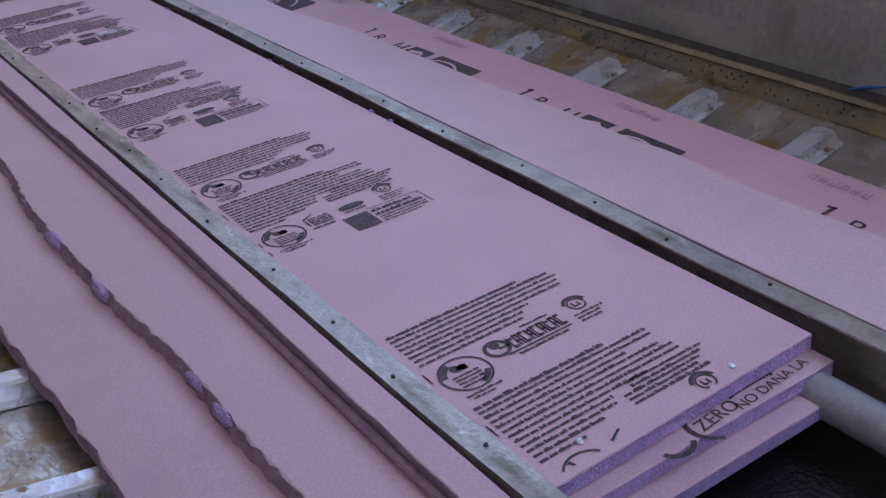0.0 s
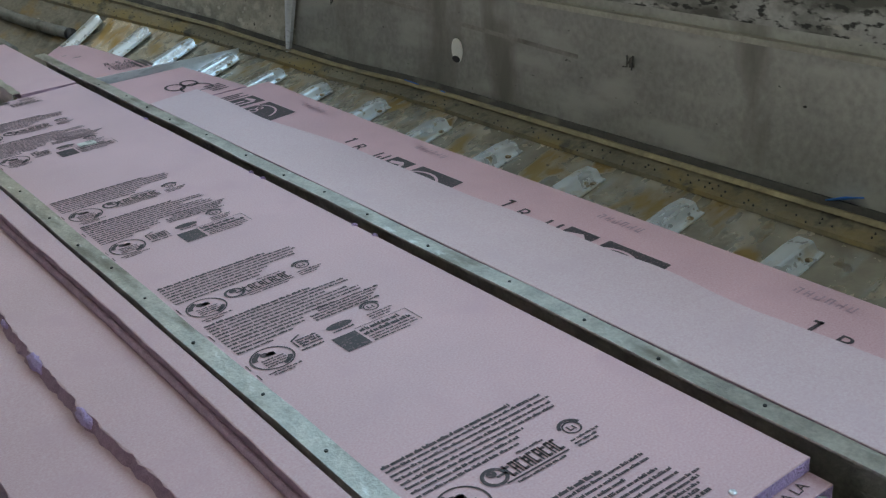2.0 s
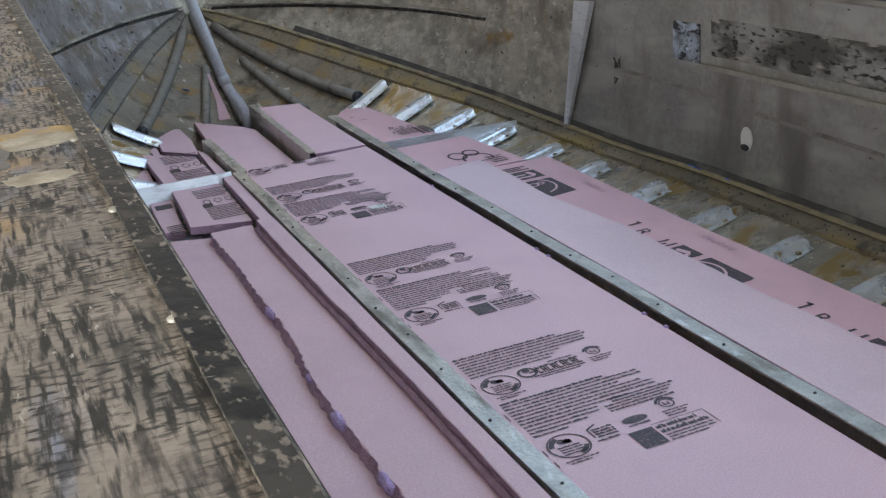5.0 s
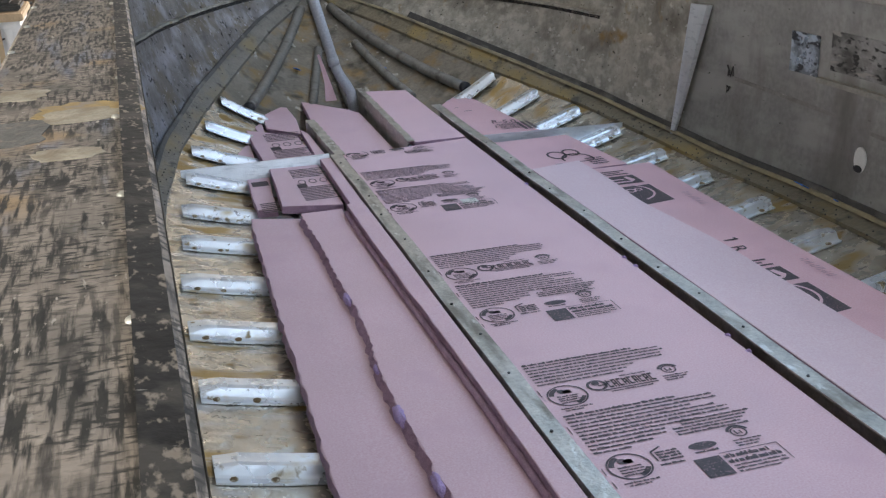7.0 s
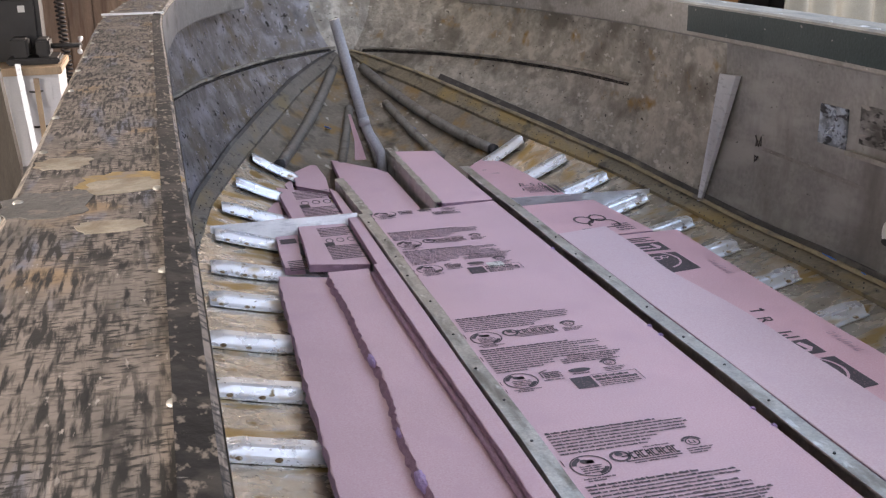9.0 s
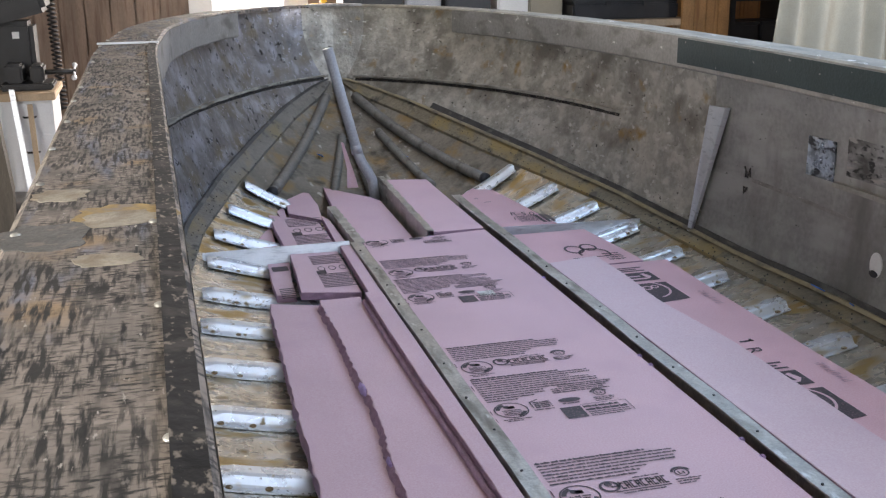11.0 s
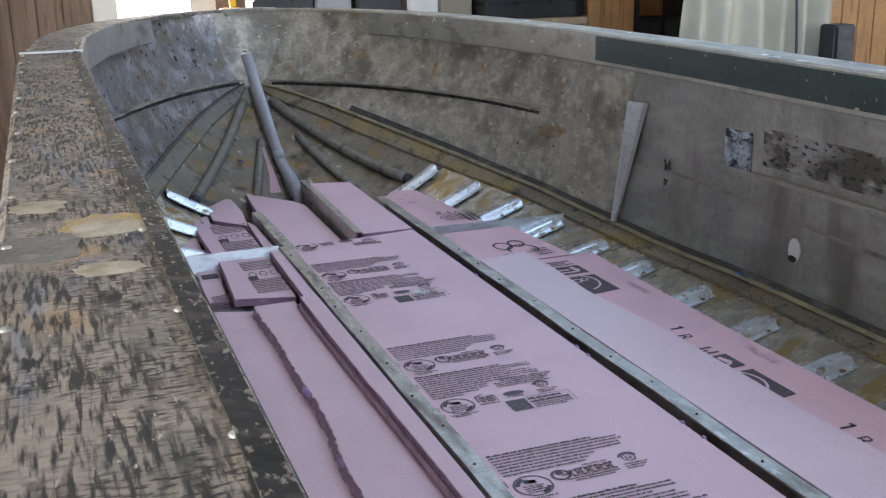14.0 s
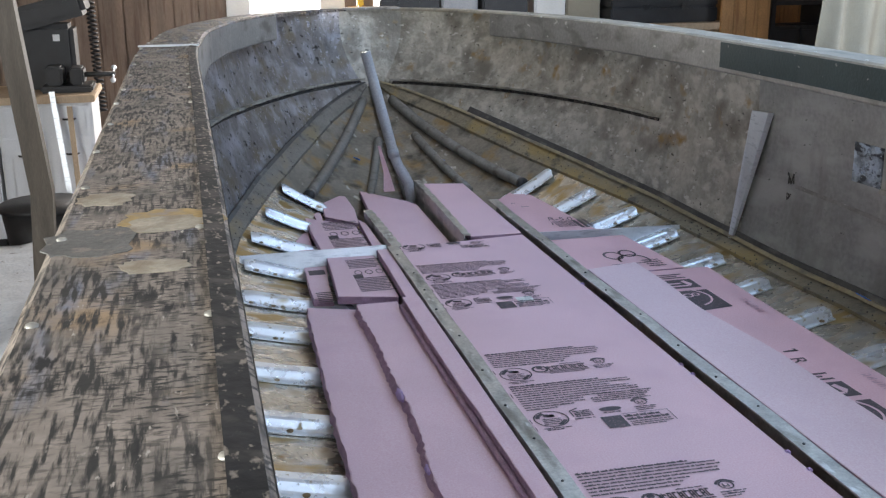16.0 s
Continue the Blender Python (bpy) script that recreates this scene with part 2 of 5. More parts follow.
PANEL = material("brown_wall_panelling", (0.215, 0.155, 0.115), 0.6, 0, 0.25, 4, 80, 0.1, [((0.13, 0.08, 0.055), 8, 0.52, 0.7, (5, 5, 0.3), None)], 0.1, (3, 3, 0.4))
TIMBER = material("pale_timber", (0.48, 0.36, 0.24), 0.6, 0, 0.15, 6, 90, 0.15, (), 0.1, (4, 4, 0.5))
OLDWOOD = material("dark_old_timber", (0.095, 0.08, 0.065), 0.7, 0, 0.3, 6, 90, 0.2, (), 0.1, (4, 4, 0.5))
YELLOW = material("yellow_plastic", (0.75, 0.45, 0.02), 0.4, 0, 0.1, 10, 100, 0.05)
CONCRETE = material("concrete_floor", (0.22, 0.21, 0.20), 0.8, 0, 0.2, 2, 60, 0.2, [((0.10, 0.10, 0.10), 4, 0.56, 0.72, one, None)])
PLASTER = material("white_ceiling_board", (0.62, 0.60, 0.57), 0.8, 0, 0.06, 2, 60, 0.08)
SHEET = material("crumpled_white_sheet", (0.60, 0.64, 0.70), 0.6, 0, 0.12, 9, 60, 0.4, [((0.18, 0.19, 0.2), 22, 0.64, 0.7, one, None)])
RED = material("red_plastic", (0.35, 0.03, 0.03), 0.4, 0, 0.15, 12, 100, 0.1)
GLASS_DAY = bpy.data.materials.new("bright_day_outside")
GLASS_DAY.use_nodes = True
gp = GLASS_DAY.node_tree.nodes["Principled BSDF"]
gp.inputs["Emission Color"].default_value, gp.inputs["Emission Strength"].default_value = (0.95, 0.97, 1, 1), 3.0


# ---- mesh helpers ----
def mesh_object(name, verts, faces, mats, parent=None, label="", smooth=False, idx=None):
    me = bpy.data.meshes.new(name)
    me.from_pydata([tuple(v) for v in verts], [], faces)
    for m in mats if isinstance(mats, (list, tuple)) else [mats]:
        me.materials.append(m)
    if idx:
        me.polygons.foreach_set("material_index", idx)
    if smooth:
        me.polygons.foreach_set("use_smooth", [True] * len(me.polygons))
    me.update()
    ob = new(name, me)
    if parent is not None:
        ob.parent = parent
        ob.matrix_parent_inverse = Matrix.Translation(tuple(-c for c in parent["base"]))
    if label:
        ob["label"] = label
    return ob


def thing(name, base, label, category, group="", kind=""):
    ob = new(name)
    ob.empty_display_size = 0.05
    ob.location = base
    ob["base"] = base
    return tagged(ob, label, category, group, kind)


def part(name, bm, mat, parent, label="", smooth=False):
    bmesh.ops.recalc_face_normals(bm, faces=bm.faces)
    me = bpy.data.meshes.new(name)
    bm.to_mesh(me)
    bm.free()
    me.materials.append(mat)
    if smooth:
        me.polygons.foreach_set("use_smooth", [True] * len(me.polygons))
    ob = new(name, me)
    if parent is not None:
        ob.parent = parent
        q = parent
        while q.parent is not None:
            q = q.parent
        if q is parent:
            ob.matrix_parent_inverse = Matrix.Translation(tuple(-c for c in q["base"]))
    if label:
        ob["label"] = label
    return ob


def box(bm, lo, hi, bevel=0.0, m=None):
    r = bmesh.ops.create_cube(bm, size=1)
    vs = r["verts"]
    for v in vs:
        v.co = Vector([lo[i] + (v.co[i] + 0.5) * (hi[i] - lo[i]) for i in range(3)])
    if bevel:
        es = list({e for v in vs for e in v.link_edges})
        r = bmesh.ops.bevel(bm, geom=es, offset=bevel, segments=2, affect="EDGES", clamp_overlap=True)
        vs = list({v for f in r["faces"] for v in f.verts} | {v for v in vs if v.is_valid})
    if m is not None:
        for v in vs:
            v.co = m @ v.co
    return vs


def boxed(name, lo, hi, mat, parent, label="", bevel=0.003, m=None):
    bm = bmesh.new()
    box(bm, lo, hi, bevel, m)
    return part(name, bm, mat, parent, label)


def rod(bm, pts, r, seg=14, cap=True):
    """A round bar along the points."""
    rings, up = [], Vector((0.13, 0.2, 1)).normalized()
    pts = [Vector(p) for p in pts]
    for i, p in enumerate(pts):
        d = (pts[min(i + 1, len(pts) - 1)] - pts[max(i - 1, 0)]).normalized()
        a = d.cross(up if abs(d.dot(up)) < 0.95 else Vector((1, 0, 0))).normalized()
        b = d.cross(a)
        rad = r[i] if isinstance(r, (list, tuple)) else r
        rings.append([bm.verts.new(p + rad * (math.cos(k * math.tau / seg) * a + math.sin(k * math.tau / seg) * b)) for k in range(seg)])
    for u, v in zip(rings, rings[1:]):
        for k in range(seg):
            bm.faces.new((u[k], u[(k + 1) % seg], v[(k + 1) % seg], v[k]))
    if cap:
        bm.faces.new(rings[0])
        bm.faces.new(rings[-1])


def sweep(name, sections, mat, parent, label="", closed=True, smooth=False, cap=True):
    """Joins equal rings of points, one after the other."""
    n = len(sections[0])
    verts = [p for s in sections for p in s]
    faces = []
    for i in range(len(sections) - 1):
        for k in range(n if closed else n - 1):
            a, b = i * n + k, i * n + (k + 1) % n
            faces.append((a, b, b + n, a + n))
    if cap and closed:
        faces.append(tuple(range(n)))
        faces.append(tuple(range((len(sections) - 1) * n, len(sections) * n))[::-1])
    bm = bmesh.new()
    vs = [bm.verts.new(v) for v in verts]
    for f in faces:
        bm.faces.new([vs[i] for i in f])
    return part(name, bm, mat, parent, label, smooth)


def lerp(table, y):
    return float(np.interp(y, [p[0] for p in table], [p[1] for p in table]))


def smooth_lerp(table, y, w=0.12):
    return sum(lerp(table, y + d) for d in (-w, -w / 2, 0, w / 2, w)) / 5


# ---- the boat's form ----
CX = 0.25
CHINE_HALF = [(-3, 0.98), (1.5, 0.985), (2.2, 0.93), (2.7, 0.85), (3.2, 0.69), (3.6, 0.52), (4.0, 0.33), (4.3, 0.13), (4.42, 0.0), (6, 0.0)]
SHEER_HALF = [(-3, 0.99), (1.7, 0.99), (2.6, 0.94), (3.1, 0.87), (3.6, 0.74), (4.0, 0.57), (4.25, 0.38), (4.4, 0.18), (4.46, 0.0), (6, 0.0)]
Y_STERN, Y_STEM = -2.2, 4.46


def chine(y, s):
    z = -0.03 if y < 1.8 else -0.03 + 0.36 * ((min(y, 4.42) - 1.8) / 2.6) ** 1.7
    return CX + s * smooth_lerp(CHINE_HALF, y, 0.06), z


def sheer(y, s):
    a = [(-3, 0.76), (1.7, 0.76), (4.46, 0.715)] if s < 0 else [(-3, 0.665), (1.2, 0.69), (2.3, 0.70), (4.46, 0.715)]
    half = smooth_lerp(SHEER_HALF, y, 0.04) + (0.055 if s < 0 else 0.0) * max(0, min(1, (4.4 - y) / 2))
    return CX + s * half, lerp(a, y)


def keel_z(y):
    return -0.17 if y < 3.2 else -0.17 + 0.50 * ((min(y, 4.42) - 3.2) / 1.22) ** 1.35


def bottom_z(x, y):
    s = 1 if x > CX else -1
    xc, zc = chine(y, s)
    u = min(1.0, abs(x - CX) / max(1e-4, abs(xc - CX)))
    return keel_z(y) + (zc - keel_z(y)) * u ** 2


def side_point(y, s, v):
    """v: 0 at the chine, 1 at the sheer."""
    xc, zc = chine(y, s)
    xs, zs = sheer(y, s)
    bulge = s * 0.03 * math.sin(math.pi * v)
    return Vector((xc + (xs - xc) * v + bulge, y, zc + (zs - zc) * v))


boat = thing("aluminium_boat", (CX, 1.0, -0.2), "open aluminium boat stripped to bare ribs, gunwales worn and scuffed", "boat")

stations = list(np.linspace(Y_STERN, 1.8, 17)) + list(np.linspace(1.95, 4.2, 24)) + [4.27, 4.33, 4.38, 4.42, 4.455]
# bottom skin, with thickness
us = np.linspace(-1, 1, 25)
verts, faces, bow_faces = [], [], []
for low in (0, 0.006):
    for y in stations:
        for u in us:
            xc = chine(y, 1 if u > 0 else -1)[0]
            x = CX + abs(u) * (xc - CX)
            verts.append((x, y, bottom_z(x, y) - low))
n, ns = len(us), len(stations)
for layer in (0, 1):
    o = layer * n * ns
    for i in range(ns - 1):
        for k in range(n - 1):
            f = (o + i * n + k, o + i * n + k + 1, o + (i + 1) * n + k + 1, o + (i + 1) * n + k)
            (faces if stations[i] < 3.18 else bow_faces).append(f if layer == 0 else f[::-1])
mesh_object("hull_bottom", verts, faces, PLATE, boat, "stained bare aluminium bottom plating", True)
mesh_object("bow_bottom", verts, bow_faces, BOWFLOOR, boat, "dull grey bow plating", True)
# sides: a bright bow part and a dull after part, butted at the strut
vs_ = np.linspace(0, 1, 15)
for s in (-1, 1):
    for nm, ys, mt, lb in (("hull_side", [y for y in stations if y >= 2.2], SIDE_BOW_GLINTS if s < 0 else SIDE, "mottled scratched aluminium bow skin"),
                           ("hull_side", [y for y in stations if y <= 2.3], SIDE if s < 0 else SIDE_DULL, "dull grey aluminium side plate")):
        if ys[0] > 2:
            ys = [2.2] + ys
        else:
            ys = ys + [2.2] if ys[-1] < 2.2 else [y for y in ys if y < 2.2] + [2.2]
        verts, faces = [], []
        for out in (0, 0.006):
            for y in ys:
                for v in vs_:
                    p = side_point(y, s, v)
                    verts.append((p.x + s * out, p.y + (out if y > 4 else 0), p.z))
        m_, n_ = len(ys), len(vs_)
        for o in (0, m_ * n_):
            for i in range(m_ - 1):
                for k in range(n_ - 1):
                    faces.append((o + i * n_ + k, o + i * n_ + k + 1, o + (i + 1) * n_ + k + 1, o + (i + 1) * n_ + k))
        mesh_object(nm, verts, faces, mt, boat, lb, True)
# transom closing the stern
verts = [side_point(Y_STERN, -1, v) for v in (1, 0)] + [Vector((CX, Y_STERN, -0.17))] + [side_point(Y_STERN, 1, v) for v in (0, 1)]
sweep("transom", [[(p.x, p.y - d, p.z) for p in verts] for d in (0, 0.03)], SIDE_DULL, boat)

# chine strips: a flat stained band on the bottom and an angle at the corner
for s in (-1, 1):
    secs, secs2 = [], []
    for y in [Y_STERN + 0.05] + stations[1:-2]:
        xc, zc = chine(y, s)
        w = min(0.062, abs(xc - CX) * 0.4)
        xa, xb = xc - s * 0.004, xc - s * w
        za, zb = bottom_z(xa, y), bottom_z(xb, y)
        secs.append([(xa, y, za + 0.002), (xa, y, za + 0.014), (xb, y, zb + 0.014), (xb, y, zb + 0.002)])
        p0, p1 = side_point(y, s, 0.0), side_point(y, s, 0.018)
        secs2.append([(p0.x - s * 0.003, y, p0.z + 0.012), (p1.x - s * 0.003, y, p1.z + 0.012), (p1.x - s * 0.011, y, p1.z + 0.012), (p0.x - s * 0.016, y, p0.z + 0.016)])
    sweep("chine_band", secs, CHINE if s > 0 else CHINE_DULL, boat, "riveted chine strip with yellow stains" if s > 0 else "dull grey riveted chine strip", smooth=False)
    sweep("chine_angle", secs2, YELLOWED if s > 0 else SEAM, boat, "narrow sealed angle along the chine")
    # punched holes and rivet heads along the band
    bm = bmesh.new()
    for i in range(150):
        y = -0.8 + i * 0.031
        xc = chine(y, s)[0]
        if abs(xc - CX) < 0.1:
            continue
        for off in random.sample((0.030, 0.045, 0.060), random.choice((0, 1, 1, 2))):
            x = xc - s * (off + random.uniform(-0.004, 0.004))
            bmesh.ops.create_cone(bm, cap_ends=True, segments=6, radius1=0.0024, radius2=0.0018, depth=0.004, matrix=Matrix.Translation((x, y + random.uniform(-0.006, 0.006), bottom_z(x, y) + 0.016)))
    tagged(part("rivet_row", bm, DARKMETAL, boat), kind="stuff")

# ribs
RIB_Y = [-1.87 + 0.311 * k for k in range(13)] + [2.135, 2.43, 2.705, 2.97, 3.25]


def rib(y0):
    reach = 0.885 if y0 < 2.3 else (0.89 if y0 < 3 else 0.88)
    for s in ((-1, 1) if y0 > 2.9 else (0,)):
        xl, xr = chine(y0, -1)[0], chine(y0, 1)[0]
        a, b = (CX + (xl - CX) * reach, CX + (xr - CX) * reach)
        if s == -1:
            b = CX - 0.40 if y0 > 3.1 else CX - 0.12
        if s == 1:
            a = CX + 0.36 if y0 > 3.1 else CX + 0.12
        secs = []
        for k in range(41):
            x = a + (b - a) * k / 40
            end = min(x - a, b - x)
            h = 0.031 * min(1.0, 0.72 + end / 0.06)
            lift = bottom_z(x, y0) + 0.002
            prof = [(-0.052, 0), (-0.052, 0.004), (-0.037, 0.005), (-0.033, 0.009), (-0.026, h * 0.86), (-0.020, h), (0.012, h), (0.018, h * 0.86), (0.024, 0.008), (0.030, 0.004), (0.034, 0)]
            secs.append([(x, y0 + py, lift + pz) for py, pz in prof])
        sweep("rib", secs, ALU, boat, "bright pressed aluminium rib")


for y0 in RIB_Y:
    rib(y0)
# rusted rivet heads on the rib flanges
for y0 in RIB_Y[2:-2]:
    for x in (-0.588, -0.515, 1.02, 1.085):
        x = CX + (x - CX) * abs(chine(y0, 1)[0] - CX) / 0.985
        bm = bmesh.new()
        bmesh.ops.create_uvsphere(bm, u_segments=10, v_segments=6, radius=0.009, matrix=Matrix.Translation((x + random.uniform(-0.006, 0.006), y0 - 0.040, bottom_z(x, y0) + 0.007)) @ Matrix.Diagonal((1, 1, 0.45, 1)))
        part("rivet_head", bm, RUST, boat, "rust-stained rivet head", True)

# lengthwise stringers on the bottom
def channel(name, xa, xb, y0, y1, top, drop, flange_w, web_left, label, mat=STRINGER):
    """An angle section: flat top flange with a web down one edge."""
    secs = []
    nseg = 24
    for k in range(nseg + 1):
        y = y0 + (y1 - y0) * k / nseg
        x = xa + (xb - xa) * k / nseg
        wob = 0.0012 * math.sin(k * 1.9 + xa * 40)
        t = 0.004
        l, r, z = x + wob, x + flange_w + wob, top + wob
        if web_left:
            prof = [(l, z), (r, z), (r, z - t), (l + t, z - t), (l + t, z - drop), (l, z - drop)]
        else:
            prof = [(l, z), (r, z), (r, z - drop), (r - t, z - drop), (r - t, z - t), (l, z - t)]
        secs.append([(px, y, pz) for px, pz in prof])
    return sweep(name, secs, mat, boat, label)


channel("stringer", -0.060, -0.049, Y_STERN, 2.42, 0.004, 0.165, 0.039, True, "scuffed aluminium stringer")
channel("stringer", 0.469, 0.470, Y_STERN, 2.95, 0.018, 0.175, 0.038, False, "scuffed aluminium stringer")
channel("stringer", -0.025, -0.034, 2.46, 3.02, -0.010, 0.12, 0.036, True, "scuffed aluminium stringer")
channel("stringer", 0.236, 0.262, 2.45, 3.42, 0.016, 0.15, 0.026, True, "dark web of the centre stringer")

# ---- fastening holes in the stringers ----
for k in range(15):
    y = -0.62 + 0.21 * k
    for x0, x1, z in ((-0.060, -0.049, 0.004), (0.469, 0.470, 0.018)):
        xx = x0 + (x1 - x0) * (y + 2.2) / 4.6 + 0.018
        if y > 2.38 and z < 0.01:
            continue
        bm = bmesh.new()
        bmesh.ops.create_cone(bm, cap_ends=True, segments=10, radius1=0.0034, radius2=0.003, depth=0.003, matrix=Matrix.Translation((xx + 0.006 * math.sin(k * 2.1), y + 0.03 * math.sin(k * 1.3), z + 0.001)))
        part("screw_hole", bm, BLACK, boat)

# ---- gunwales ----
def gunwale(s):
    g_y = [y for y in stations if y < 4.44]
    width = 0.150 if s < 0 else 0.13
    top, lip, edge = [], [], []
    for y in g_y:
        xs, zs = sheer(y, s)
        w = width * min(1.0, 0.35 + max(0.0, (4.44 - y)) / 0.9)
        xo, xi = xs + s * 0.014, xs + s * 0.014 - s * w
        if abs(xi - CX) < 0.02 or (xi - CX) * s < 0.02:
            xi = CX + s * 0.02
        top.append([(xo, y, zs - 0.03), (xo, y, zs - 0.004), (xo - s * 0.008, y, zs + 0.003), (xi + s * 0.008, y, zs + 0.003), (xi, y, zs - 0.003), (xi, y, zs - 0.012), (xo - s * 0.008, y, zs - 0.012)])
        lip.append([(xi - s * 0.001, y, zs - 0.004), (xi - s * 0.001, y, zs - 0.105), (xi + s * 0.006, y, zs - 0.112), (xi + s * 0.006, y, zs - 0.014)])
        edge.append([(xi + s * 0.004, y, zs + 0.0045), (xi + s * 0.022, y, zs + 0.0062), (xi + s * 0.022, y, zs + 0.0032), (xi + s * 0.004, y, zs + 0.0018)])
    if s < 0:
        joint = [i for i, y in enumerate(g_y) if y >= 1.68][0]
        sweep("gunwale_top", top[:joint + 1], GUN, boat, "worn brown gunwale, paint scuffed through to black")
        sweep("gunwale_top", [[(x, y + 0.006, z) for x, y, z in r] for r in top[joint:]], GUN, boat, "worn brown gunwale at the bow")
        sweep("edge_band", edge[:joint + 1], GUN_DARK, boat, "black edge band flaking to bare metal")
        sweep("gunwale_lip", [r for r in lip if r[0][1] < 3.85], LIP, boat, "pale grey folded lip")
        xs, zs = sheer(g_y[joint], s)
        boxed("joint_strip", (xs - 0.016, g_y[joint] - 0.004, zs + 0.004), (xs + 0.139, g_y[joint] + 0.014, zs + 0.0085), ALU_RAW, boat, "bright metal joint strip", 0.001)
    else:
        sweep("gunwale_top", top, GUN_TAN, boat, "tan gunwale worn through to shiny metal")
        cut = [i for i, y in enumerate(g_y) if y >= 3.95][0]
        sweep("gunwale_lip", lip[:cut], LIP, boat, "pale grey folded lip")
        grn = [[(x - 0.004, y, z) for x, y, z in (r[0], r[1])] + [(r[1][0] - 0.0015, y, r[1][2]), (r[0][0] - 0.0015, y, r[0][2])] for r, y in ((q, q[0][1]) for q in lip) if y < 2.3]
        grn = [[(a[0], a[1], a[2] - 0.004), (b[0], b[1], b[2] + 0.012), (c[0], c[1], c[2] + 0.012), (d[0], d[1], d[2] - 0.004)] for a, b, c, d in grn]
        strip = sweep("painted_strip", grn, GREEN, boat, "dark green painted strip with scuffs")
    # rivets
    for i in range(16):
        y = -0.78 + i * 0.21
        xs, zs = sheer(y, s)
        for off in ((0.012, 0.128) if s < 0 else (0.115,)):
            bm = bmesh.new()
            bmesh.ops.create_uvsphere(bm, u_segments=10, v_segments=6, radius=0.0048, matrix=Matrix.Translation((xs + s * 0.014 - s * off + random.uniform(-0.003, 0.003), y + random.uniform(-0.02, 0.02), zs + 0.0035)) @ Matrix.Diagonal((1, 1, 0.5, 1)))
            part("rivet", bm, STRINGER, boat, "", True)


gunwale(-1)
gunwale(1)


def smear(name, x, y, z, w, h, mat, label, seed):
    """An irregular thin patch of filler on the gunwale."""
    rnd = random.Random(seed)
    pts = []
    for k in range(22):
        a = k * math.tau / 22
        r = 1 + rnd.uniform(-0.16, 0.16)
        pts.append((x + math.copysign(abs(math.cos(a)) ** 0.6, math.cos(a)) * w * r, y + math.copysign(abs(math.sin(a)) ** 0.7, math.sin(a)) * h * r))
    sweep(name, [[(px, py, z) for px, py in pts], [(px, py, z + 0.0012) for px, py in pts]], mat, boat, label)


smear("ochre_patch", -0.708, -0.098, 0.7622, 0.046, 0.034, OCHRE, "ochre stained patch round the filler", 9)
smear("filler_patch", -0.772, -0.005, 0.7625, 0.026, 0.026, CREAM, "cream filler patch", 1)
smear("filler_patch", -0.712, -0.118, 0.7625, 0.034, 0.026, CREAM, "cream filler smear", 2)
smear("filler_patch", -0.773, -0.165, 0.7625, 0.036, 0.045, SLATE, "grey filler patch", 3)
smear("filler_patch", -0.720, -0.252, 0.7625, 0.028, 0.016, CREAM, "cream filler smear", 4)

# ---- side fittings ----
def on_side(y, z, s=1, off=0.0):
    lo, hi = 0.0, 1.0
    for _ in range(24):
        v = (lo + hi) / 2
        if side_point(y, s, v).z < z:
            lo = v
        else:
            hi = v
    p = side_point(y, s, v)
    return Vector((p.x - s * off, y, z))


def side_strip(name, pts, w, mat, label, s=1, thick=0.004, up=True, off=0.003):
    """A strip bent along the side through (y, z) points; up: width runs upward, else inward as a shelf."""
    secs = []
    for y, z in pts:
        if up:
            a, b = on_side(y, z, s, off), on_side(y, z + w, s, off)
            d = Vector((-s * thick, 0, 0))
            secs.append([a, b, b + d, a + d])
        else:
            a = on_side(y, z, s, -0.002)
            d = Vector((-s * w, 0, 0))
            t = Vector((0, 0, thick))
            secs.append([a, a + d, a + d + t, a + t])
    return sweep(name, secs, mat, boat, label)


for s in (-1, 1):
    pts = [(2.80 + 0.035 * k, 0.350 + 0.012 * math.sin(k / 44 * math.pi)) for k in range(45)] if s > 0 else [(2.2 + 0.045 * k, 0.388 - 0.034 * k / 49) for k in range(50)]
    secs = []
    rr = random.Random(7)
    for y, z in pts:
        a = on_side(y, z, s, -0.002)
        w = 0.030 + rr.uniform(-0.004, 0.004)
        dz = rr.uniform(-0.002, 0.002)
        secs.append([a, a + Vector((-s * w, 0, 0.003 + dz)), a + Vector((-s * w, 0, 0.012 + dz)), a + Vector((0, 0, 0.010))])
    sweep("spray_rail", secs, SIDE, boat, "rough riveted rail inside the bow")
    # Black strip stands in for the shade under the rail.
    side_strip("rail_shade_strip", [(y, z - 0.016) for y, z in pts], 0.012, GUN_DARK, "black strip painted as shade under the rail", s, 0.003, True, 0.001)
side_strip("dark_seam", [(y, chine(y, 1)[1] + 0.016) for y in np.linspace(-2.1, 3.9, 50)], 0.026, SEAM, "dark seam above the chine", 1, 0.004, True, 0.002)
# strut: tapering upright plate
a0, b0 = on_side(2.235, -0.005, 1, 0.004), on_side(2.215, 0.0, 1, 0.004)
a1, b1 = on_side(2.225, 0.455, 1, 0.004), on_side(2.105, 0.462, 1, 0.004)
sweep("side_strut", [[a0, b0, b0 + Vector((-0.010, 0, 0)), a0 + Vector((-0.010, 0, 0))], [a1, b1, b1 + Vector((-0.022, 0, 0)), a1 + Vector((-0.006, 0, 0))]], ALU_RAW, boat, "bright aluminium side strut, tapering down")
sweep("bare_patch", [[on_side(y, z, 1, o) for o in (0.001, 0.005) for y in ((1.685, 1.555) if o == 0.001 else (1.555, 1.685))] for z in (0.315, 0.38, 0.435)], PATCH, boat, "bare shiny metal patch")
